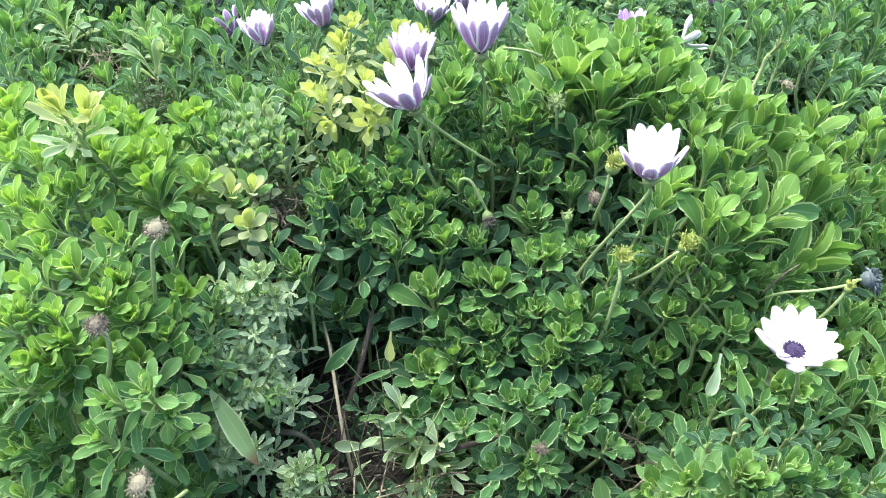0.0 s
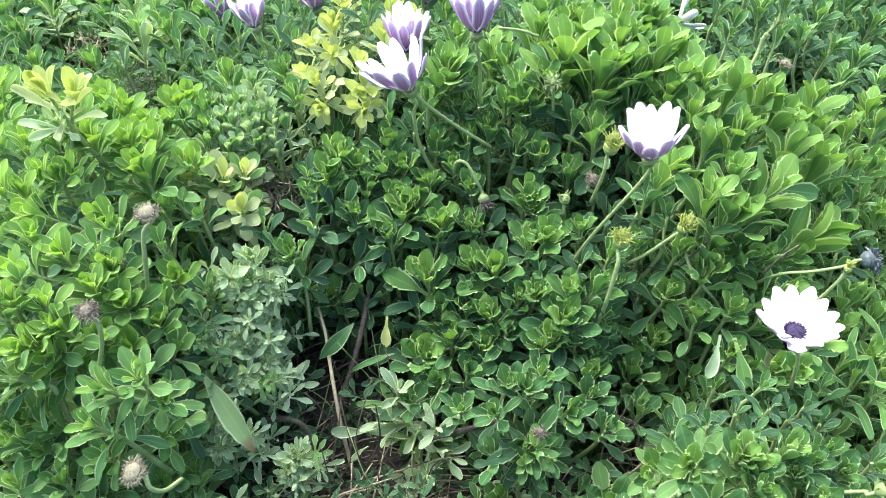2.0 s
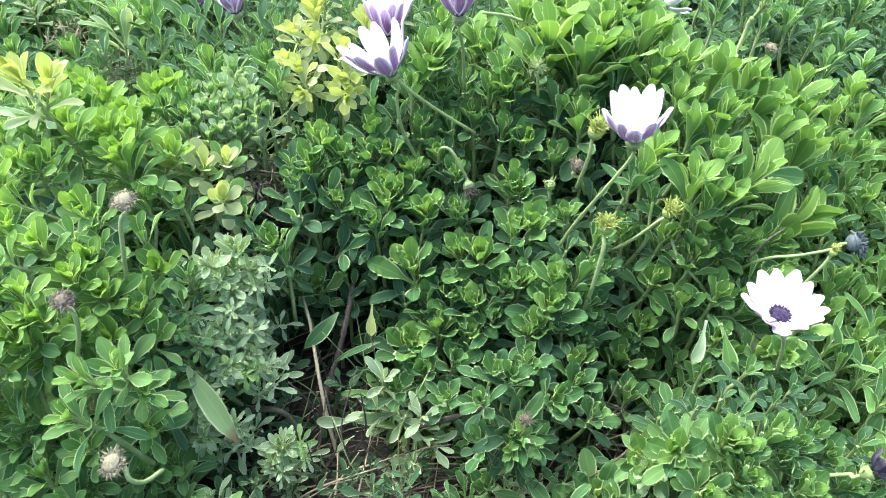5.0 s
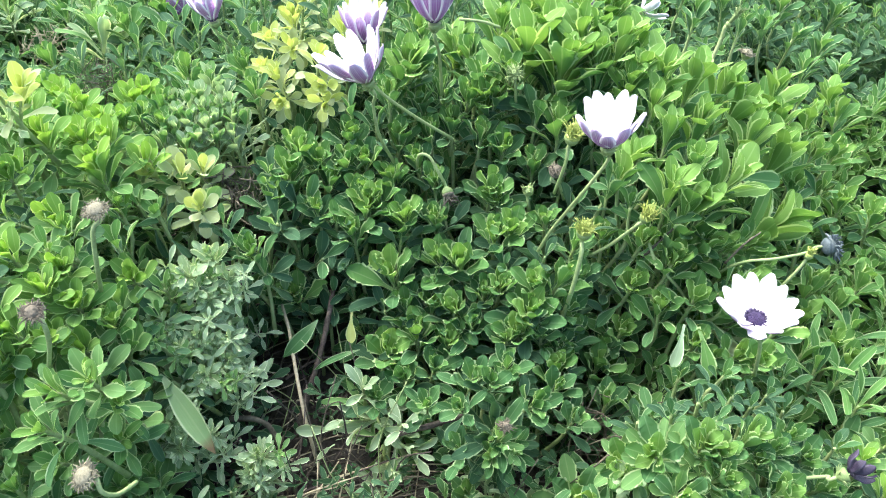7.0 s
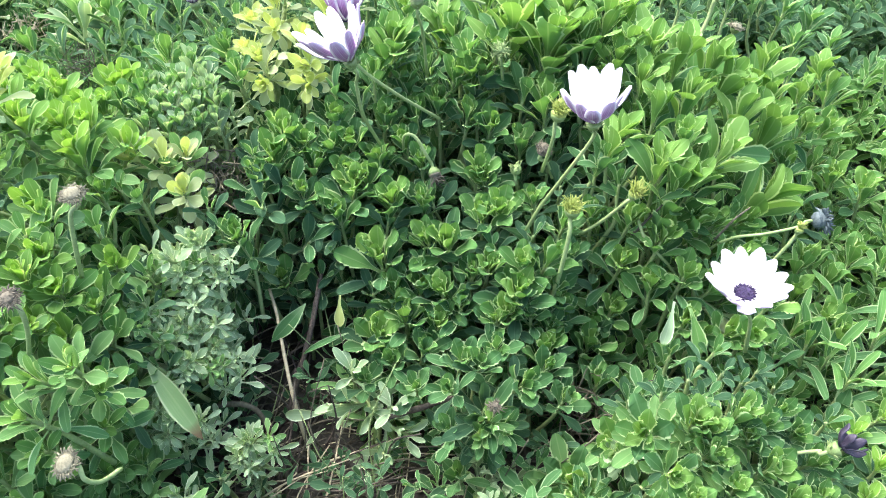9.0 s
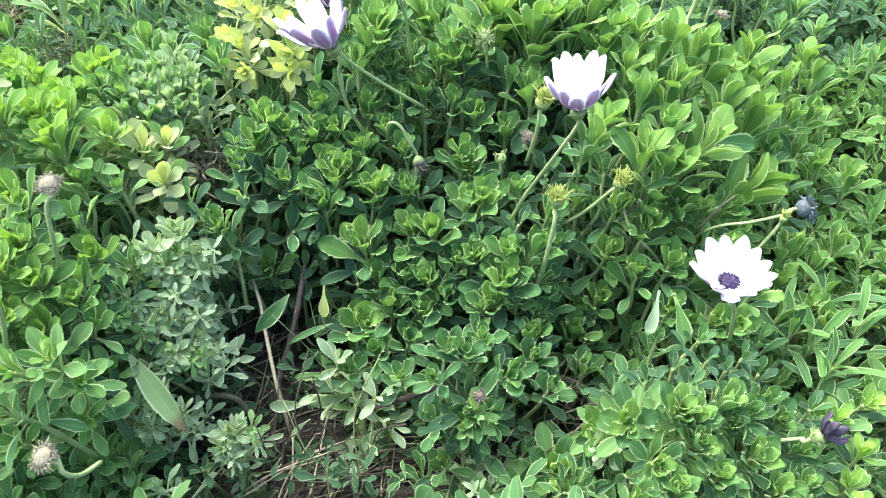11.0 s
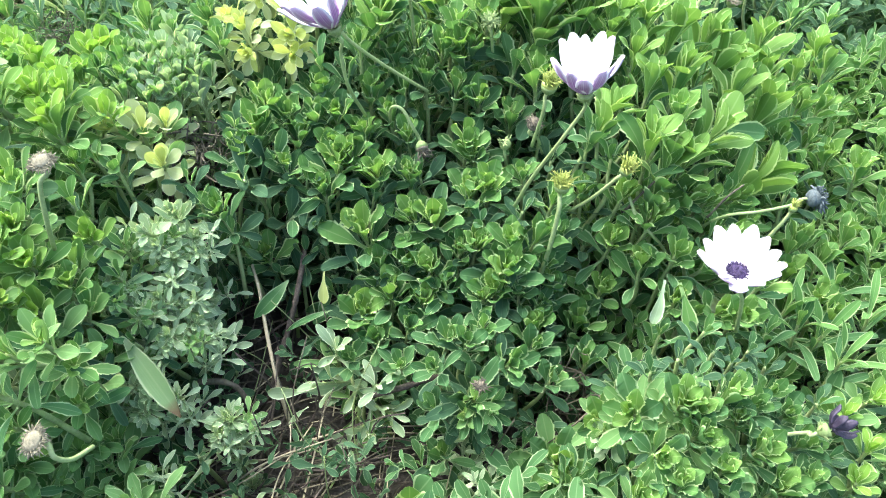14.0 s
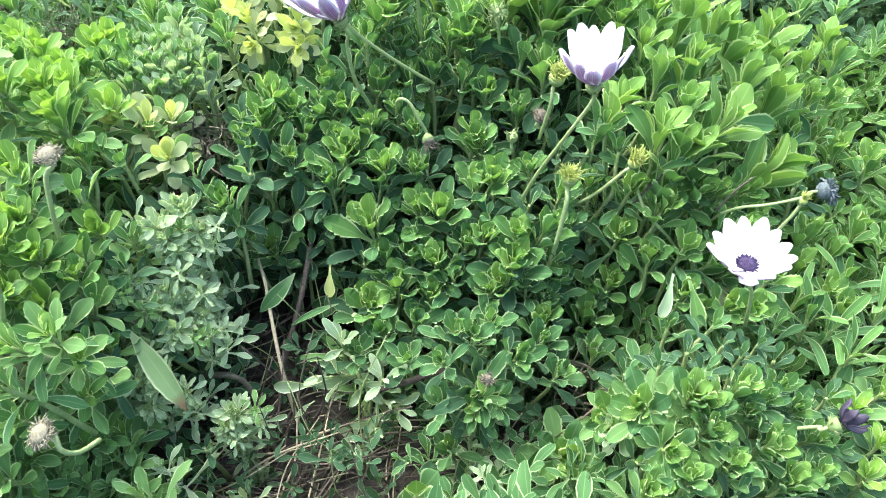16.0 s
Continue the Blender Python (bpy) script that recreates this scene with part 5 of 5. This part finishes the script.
flower("white daisy seen from its side among green leaf tips", (0.2584, 0.7569, 0.2724), 60, 0, 0.026, 50, [(0.2554, 0.7701, 0.2571), (0.2583, 0.7857, 0.229)], 6, width=0.0042, back=WHITE_PETAL)
flower(WHITE, (0.3835, 1.0265, 0.2048), 0, 0, 0.029, 38, [(0.3928, 1.0383, 0.1721), (0.4056, 1.0519, 0.1261)], 12)
flower("white daisy turned away, seen edge-on among dark leaves", (-0.269, 0.9039, 0.2143), -40, -40, 0.032, 55, [(-0.2699, 0.9204, 0.1872), (-0.2716, 0.9244, 0.1609)], 9)
flower("small lilac daisy at the far edge of the bushes", (-0.3077, 0.9786, 0.2255), 0, 0, 0.022, 40, [(-0.3161, 0.9927, 0.1957), (-0.3245, 1.0007, 0.1585)], 11, front=LILAC_PETAL)
flower("lilac daisy behind white flowers", (-0.0293, 0.959, 0.2333), 0, 0, 0.026, 40, [(-0.0299, 0.9638, 0.2079), (-0.0308, 0.9724, 0.1715)], 11, front=LILAC_PETAL)
flower("closed dark purple daisy with a white petal tip", (0.2989, 0.2691, 0.1578), 62, 0, 0.0140, 30, [(0.2895, 0.2713, 0.1527), (0.2762, 0.2786, 0.138), (0.2815, 0.2916, 0.1069)], 9, front=DARK_PETAL, back=DARK_PETAL, disc=False, wild=26, width=0.0030)


def seed_head(label, head, right, near, stem_way, radius, bract, count=42, length=0.011, spread=95, start=5, cup=True, thick=0.0011, stem_thick=0.0014, category="seed head", seed=1):
    head, axis = Vector(head), leaning(right, near)
    ob = thing("seed_head", label, category, "seed heads and buds", at=tuple(head))
    bm = bmesh.new()
    way = [Vector(p) - head for p in stem_way]
    tube(bm, [way[k] for k in range(len(way) - 1, -1, -1)] + [-axis * radius * 1.2, -axis * radius * 0.4], stem_thick * 1.05, stem_thick, 8, 6)
    part("stem", bm, STEM, ob)
    bm = bmesh.new()
    if cup:
        dome(bm, axis * radius * 0.3, -axis, radius * 0.85, radius * 1.05)
        part("calyx", bm, CALYX, ob)
        bm = bmesh.new()
        dome(bm, axis * radius * 0.3, axis, radius * 0.85, radius * 0.5)
        part("crown", bm, bract, ob)
    else:
        dome(bm, -axis * radius * 0.2, axis, radius * 0.7, radius * 0.9)
        dome(bm, -axis * radius * 0.2, -axis, radius * 0.7, radius * 0.5)
        part("receptacle", bm, bract, ob)
    if count:
        bm = bmesh.new()
        spikes(bm, axis * radius * 0.2, axis, count, length, thick, spread, start, 1.3 if bract in (BRACT, DARK_BRACT) else 0.6, seed, radius * (0.85 if cup else 0.5))
        part("tuft", bm, bract, ob)
    return ob


seed_head("yellow-green spiky seed head on a green stem", (0.1347, 0.4894, 0.2881), 10, 5, [(0.1326, 0.4895, 0.2649), (0.1306, 0.5064, 0.2228)], 0.0075, SPIKE, 110, 0.0115, 34, 0, thick=0.0009, seed=2)
seed_head("yellow-green spiky seed head with reddish bract tips", (0.1974, 0.4636, 0.2278), 12, 15, [(0.1924, 0.4646, 0.2196), (0.1797, 0.478, 0.1889), (0.1651, 0.4864, 0.1678)], 0.006, SPIKE, 90, 0.0115, 38, 0, thick=0.0009, seed=3)
seed_head("yellow-green spiky seed head on a thick pale stem", (0.1454, 0.4504, 0.2245), 4, 0, [(0.1436, 0.4422, 0.2085), (0.1399, 0.4386, 0.1731), (0.1357, 0.4457, 0.1194)], 0.008, SPIKE, 110, 0.0105, 40, 0, thick=0.0009, stem_thick=0.0018, seed=4)
seed_head("small round closed green bud on a thin stem", (0.1118, 0.5254, 0.2108), 0, 5, [(0.1137, 0.5266, 0.1936), (0.1215, 0.5484, 0.1484)], 0.006, CALYX, 22, 0.006, 40, 0, seed=5)
seed_head("dark brown withered bud among green leaves", (0.1367, 0.5346, 0.2253), 20, 0, [(0.1409, 0.5351, 0.2103), (0.1488, 0.5425, 0.1881)], 0.0085, DARK_BRACT, 140, 0.0032, 100, 0, cup=False, thick=0.0008, seed=6)
seed_head("drooping spent flower bud on a hooked stem", (0.041, 0.539, 0.2024), 15, 130, [(0.0344, 0.5442, 0.2179), (0.0253, 0.5502, 0.233), (0.0159, 0.555, 0.2309), (0.0153, 0.5758, 0.1966), (0.0216, 0.5837, 0.1593)], 0.0066, DARK_BRACT, 50, 0.008, 30, 0, thick=0.0009, seed=7)
seed_head("dry brown seed head with papery bracts on a stout stem", (-0.1891, 0.3802, 0.312), 0, 8, [(-0.1933, 0.3756, 0.3003), (-0.2, 0.3758, 0.2695), (-0.2105, 0.3873, 0.2364)], 0.0066, BRACT, 300, 0.0024, 110, 0, thick=0.0006, stem_thick=0.0015, seed=8)
seed_head("dark dry seed head on a pale stem above bright leaves", (-0.2033, 0.3027, 0.302), 0, 20, [(-0.1992, 0.3005, 0.2932), (-0.2034, 0.3028, 0.2757), (-0.2188, 0.3135, 0.2418)], 0.0050, DARK_BRACT, 300, 0.0024, 110, 0, thick=0.0006, seed=9)
seed_head("dry pale seed head with torn bracts on a bent stem", (-0.1778, 0.2432, 0.2296), -20, 20, [(-0.1718, 0.2407, 0.2173), (-0.1671, 0.2451, 0.207), (-0.1637, 0.2606, 0.1944)], 0.0068, BRACT, 300, 0.0026, 110, 0, thick=0.0006, seed=10)
seed_head("dry seed head on a slanting stem before dark leaves", (0.3476, 0.6765, 0.2622), 15, 0, [(0.3459, 0.6711, 0.2479), (0.3474, 0.6757, 0.2223)], 0.0068, BRACT, 150, 0.0032, 80, 0, thick=0.0007, seed=11)
seed_head("closed pale bud with a long leafy neck", (0.3359, 0.71, 0.2788), 30, 0, [(0.3314, 0.708, 0.2608), (0.3208, 0.6979, 0.2333)], 0.0038, CALYX, 44, 0.021, 9, 0, thick=0.0015, stem_thick=0.0020, seed=12)
seed_head("spent pale green seed head among leaves", (0.1033, 0.5988, 0.2863), 0, 30, [(0.1049, 0.6017, 0.2742), (0.108, 0.6091, 0.2518)], 0.0075, CALYX, 60, 0.006, 100, 10, cup=False, seed=13)
seed_head("small dry seed head in a grey-green tuft", (0.0754, 0.3342, 0.1342), 0, 20, [(0.0754, 0.3344, 0.119), (0.0754, 0.3345, 0.1035)], 0.006, DARK_BRACT, 120, 0.0026, 90, 0, cup=False, thick=0.0007, seed=14)
seed_head("round green bud on a long stem at the top edge", (0.176, 0.7626, 0.3103), 10, 0, [(0.1867, 0.7653, 0.298), (0.1817, 0.7632, 0.2799), (0.1768, 0.7701, 0.2571)], 0.0065, CALYX, 26, 0.009, 35, 0, seed=15)
seed_head("withered blue-grey flower head on a long pale stem", (0.3405, 0.434, 0.219), 85, 0, [(0.3241, 0.4333, 0.2135), (0.2995, 0.4341, 0.2066), (0.2813, 0.4405, 0.1987), (0.2736, 0.455, 0.1771), (0.2781, 0.4772, 0.1414)], 0.0100, BLUE_BUD, 110, 0.0062, 120, 0, cup=False, thick=0.0013, stem_thick=0.0012, seed=16)
seed_head("small yellow-tipped bud on a pale stem beside a withered flower", (0.3245, 0.432, 0.2105), 10, 0, [(0.3185, 0.430, 0.195), (0.3095, 0.4315, 0.172), (0.303, 0.44, 0.15)], 0.0042, SPIKE, 40, 0.0075, 20, 0, thick=0.0010, stem_thick=0.0013, seed=17)

# ---- loose and bare stems, dead leaves, litter ----
def stem_thing(name, label, category, points, r0, r1, material, knots=0.15):
    base = Vector(points[0])
    bm = bmesh.new()
    tube(bm, [Vector(p) - base for p in points], r0, r1, 8, 8, knots)
    ob = part(name, bm, material)
    ob.location = base
    return tagged(ob, label, category)


stem_thing("dry_stalk", "straight straw-coloured dry stalk standing in the gap", "stalk", [(-0.0793, 0.377, 0.0064), (-0.0903, 0.4032, 0.0609), (-0.1005, 0.4442, 0.0942), (-0.1064, 0.4704, 0.1021), (-0.1155, 0.4987, 0.1048)], 0.0018, 0.0014, STRAW, 0.05)
stem_thing("woody_stem", "dark rough woody stem rising through the gap", "stem", [(-0.1042, 0.4123, 0.0173), (-0.0917, 0.4333, 0.0502), (-0.0795, 0.4573, 0.0788), (-0.0709, 0.4848, 0.1037), (-0.0665, 0.5092, 0.1173)], 0.0032, 0.0022, BARK)
stem_thing("brown_twig", "curved reddish-brown twig lying at the edge of the gap", "twig", [(-0.1516, 0.3941, 0.0734), (-0.1282, 0.3901, 0.0764), (-0.1157, 0.386, 0.0638), (-0.1074, 0.3725, 0.0321), (-0.0896, 0.3434, -0.0337)], 0.0026, 0.0022, RED_STEM)
stem_thing("woody_stem", "thick dark woody stem low under the leaves", "stem", [(-0.1887, 0.3494, 0.0668), (-0.1743, 0.3432, 0.0283), (-0.1581, 0.3389, -0.0079), (-0.1425, 0.3304, -0.0336)], 0.0038, 0.0046, BARK)
stem_thing("woody_stem", "short dark stem bearing pale leaves", "stem", [(-0.0069, 0.3769, 0.0685), (0.0175, 0.3771, 0.0765), (0.0392, 0.3779, 0.0852), (0.057, 0.3864, 0.0798)], 0.003, 0.0022, BARK)
stem_thing("woody_stem", "brown branching stem of the tall bush", "stem", [(0.2067, 0.4701, 0.1795), (0.2139, 0.4661, 0.1982), (0.221, 0.4661, 0.209), (0.2284, 0.469, 0.2171)], 0.0012, 0.0007, RED_STEM)
stem_thing("woody_stem", "brown stem tip between green leaves", "stem", [(0.2693, 0.4508, 0.1877), (0.2767, 0.4457, 0.2127), (0.2881, 0.4479, 0.2231)], 0.0011, 0.0007, RED_STEM)
stem_thing("stray_stalk", "pale green bare stem leaning through the leaves", "stem", [(0.2083, 0.4705, 0.1956), (0.2156, 0.4581, 0.1808), (0.2362, 0.4527, 0.1588), (0.2562, 0.4538, 0.1291)], 0.0014, 0.0014, STEM)
stem_thing("stray_stalk", "long pale green leafless stem behind the flowers", "stem", [(0.0569, 0.6591, 0.3115), (0.079, 0.6621, 0.3073), (0.0959, 0.6633, 0.3009)], 0.0014, 0.0014, STEM)


def single_leaf(name, label, base, tip, width, material, top=(0, -0.5, 1), curl=0.1, seed=20, oval=True, teeth=0.04):
    base, tip = Vector(base), Vector(tip)
    ahead = tip - base
    length = ahead.length
    ahead.normalize()
    top = Vector(top)
    across = ahead.cross(top).normalized()
    up = across.cross(ahead)
    m = Matrix((across, ahead, up)).transposed().to_4x4()
    me = leaf_mesh(name, material, width / length, teeth, curl, 0.25, 0.02, seed, oval=oval)
    ob = new(name, me)
    ob.matrix_basis = Matrix.Translation(base) @ m @ Matrix.Scale(length, 4)
    return tagged(ob, label, "leaf")


single_leaf("withering_leaf", "long green leaf browning at its edge, hanging down", (-0.1838, 0.3719, 0.1625), (-0.1384, 0.3238, 0.1296), 0.0082, BROWN_LEAF, (0.3, -0.8, 0.6), 0.05, teeth=0.2)
single_leaf("withering_leaf", "narrow browning leaf hanging under a green one", (-0.2065, 0.3988, 0.1257), (-0.1727, 0.3668, 0.1031), 0.010, BROWN_LEAF, (-0.2, -0.8, 0.6), 0.05, seed=21, teeth=0.14)
single_leaf("yellow_leaf", "small yellowed leaf hanging in the gap", (-0.0487, 0.4796, 0.113), (-0.0515, 0.4575, 0.0945), 0.0048, LEAF["yellow"], (0, -1, 0.3), 0.1, seed=22, oval=False)
single_leaf("green_leaf", "broad pointed green leaf over dark stems", (-0.0777, 0.4648, 0.1188), (-0.1077, 0.4428, 0.0926), 0.0070, LEAF["green"], (0.2, -0.7, 0.8), 0.05, seed=23)
single_leaf("green_leaf", "narrow grey-green leaf curving across the gap", (-0.0406, 0.4435, 0.1012), (-0.0833, 0.4349, 0.091), 0.003, LEAF["green"], (0, -0.4, 1), 0.18, seed=24)
single_leaf("pale_leaf", "pale strap-shaped leaf lying across the dry stalk", (-0.0563, 0.3903, 0.0611), (-0.0958, 0.3854, 0.0631), 0.0055, LEAF["silver"], (0, -0.8, 0.6), 0.04, seed=25, oval=False, teeth=0.1)
single_leaf("dead_leaf", "dry straw-coloured dead leaf on the soil", (-0.0787, 0.4013, -0.0113), (-0.0732, 0.3639, -0.0404), 0.005, DEAD_LEAF, (0.5, -0.8, 0.6), 0.04, seed=26)
single_leaf("dead_leaf", "dry curled dead leaf resting on the soil", (-0.0347, 0.3773, -0.0244), (-0.0701, 0.3716, -0.0312), 0.005, DEAD_LEAF, (0, -0.6, 0.8), 0.25, seed=27)
single_leaf("pale_leaf", "drooping pale green leaf under the open flower", (0.2254, 0.4031, 0.1662), (0.2141, 0.3779, 0.1438), 0.0050, LEAF["silver"], (0.1, -0.9, 0.5), 0.05, seed=28, oval=False, teeth=0.1)
single_leaf("pale_leaf", "drooping light green leaf with a pointed tip", (0.241, 0.4086, 0.1567), (0.2487, 0.3763, 0.1329), 0.0060, LEAF["lush"], (-0.1, -0.9, 0.5), 0.08, seed=29, oval=False, teeth=0.1)
single_leaf("green_leaf", "large smooth green leaf lying among fresh tips", (0.2776, 0.5183, 0.2292), (0.3322, 0.5159, 0.2186), 0.0085, LEAF["green"], (0, -0.7, 0.8), 0.05, seed=30, oval=False, teeth=0.1)

rng = random.Random(9)
litter = thing("litter", "tangle of thin brown and pale dry stems on the soil", "dry stems", kind="stuff")
for name, material, count, thick in (("dry_stems", STRAW, 90, 0.0009), ("brown_stems", RED_STEM, 150, 0.0008), ("dark_stems", BARK, 80, 0.0012)):
    bm = bmesh.new()
    for i in range(count):
        a, b, r = rng.choice(BARE)
        x, y = a + rng.uniform(-1.3, 1.3) * r, b + rng.uniform(-1.3, 1.3) * r
        z = ground_height(x, y) + abs(rng.gauss(0.012, 0.016)) + thick
        t, l = rng.uniform(-0.35, 0.35) + (0 if rng.random() < 0.75 else 1.2), rng.uniform(0.05, 0.11)
        d = Vector((math.cos(t), math.sin(t), rng.uniform(-0.05, 0.35)))
        mid = Vector((rng.uniform(-0.01, 0.01), rng.uniform(-0.01, 0.01), rng.uniform(-0.004, 0.010)))
        p = Vector((x, y, z))
        tube(bm, [p - d * l / 2, p + mid, p + d * l / 2], thick * rng.uniform(0.6, 1.2), thick * 0.6, 5, 4)
    tagged(part(name, bm, material, litter), kind="stuff")
bm = bmesh.new()
for i in range(160):
    a, b, r = rng.choice(BARE)
    x, y, s = a + rng.uniform(-1.4, 1.4) * r, b + rng.uniform(-1.4, 1.4) * r, rng.uniform(0.0015, 0.0055)
    m = Matrix.Translation((x, y, ground_height(x, y) + s * 0.3)) @ Euler((rng.random() * 6, rng.random() * 6, 0)).to_matrix().to_4x4() @ Matrix.Diagonal((s, s * 0.8, s * 0.6, 1))
    bmesh.ops.create_icosphere(bm, subdivisions=1, radius=1, matrix=m)
tagged(part("crumbs", bm, PEBBLE, litter), kind="stuff")


def dry_clump(label, centre, spread, count, length, material, thick=0.001, seed=1):
    """A bunch of dead stems, matted together."""
    rng = random.Random(seed)
    bm = bmesh.new()
    for i in range(count):
        p = Vector([rng.gauss(0, spread) for k in range(3)])
        d = Vector((rng.gauss(0, 1), rng.gauss(0, 1), rng.gauss(0, 0.7))).normalized() * length * rng.uniform(0.5, 1.2)
        bend = Vector([rng.gauss(0, length * 0.2) for k in range(3)])
        tube(bm, [p - d / 2, p + bend, p + d / 2], thick * rng.uniform(0.6, 1.3), thick * 0.4, 5, 4)
    ob = part("dry_stems", bm, material)
    ob.location = centre
    return tagged(ob, label, "dry stems", kind="stuff")


rng = random.Random(23)
tangle = thing("stem_tangle", "tangle of thin bare stems standing in the dark gap", "dry stems", kind="stuff")
for name, material, count, thick in (("brown_stems", RED_STEM, 34, 0.0007), ("dark_stems", BARK, 22, 0.0010), ("green_stems", STEM, 14, 0.0007)):
    bm = bmesh.new()
    for i in range(count):
        a, b, r = rng.choice(BARE[:6])
        p = Vector((a + rng.uniform(-1.2, 1.2) * r, b + rng.uniform(-1.0, 1.2) * r, 0))
        top = p + Vector((rng.gauss(0, 0.035), rng.gauss(0.01, 0.03), rng.uniform(0.05, 0.13)))
        mid = (p + top) / 2 + Vector((rng.gauss(0, 0.016), rng.gauss(0, 0.014), rng.gauss(0, 0.008)))
        tube(bm, [p, mid, top], thick * rng.uniform(0.7, 1.3), thick * 0.6, 5, 4)
    tagged(part(name, bm, material, tangle), kind="stuff")

dry_clump("matted bleached dead stems above a dark gap", (-0.4573, 0.919, 0.1701), 0.013, 60, 0.022, STRAW, 0.0006, 41)
dry_clump("brown dead stems hanging in a dark gap", (-0.3515, 0.8053, 0.1745), 0.014, 60, 0.026, RED_STEM, 0.0006, 42)
dry_clump("brown matted dead stems under pale yellow leaves", (-0.1575, 0.5706, 0.1827), 0.013, 80, 0.024, RED_STEM, 0.0009, 43)
dry_clump("brown dead twigs at the foot of the bush", (0.1748, 0.3612, 0.0497), 0.02, 50, 0.045, RED_STEM, 0.0010, 45)
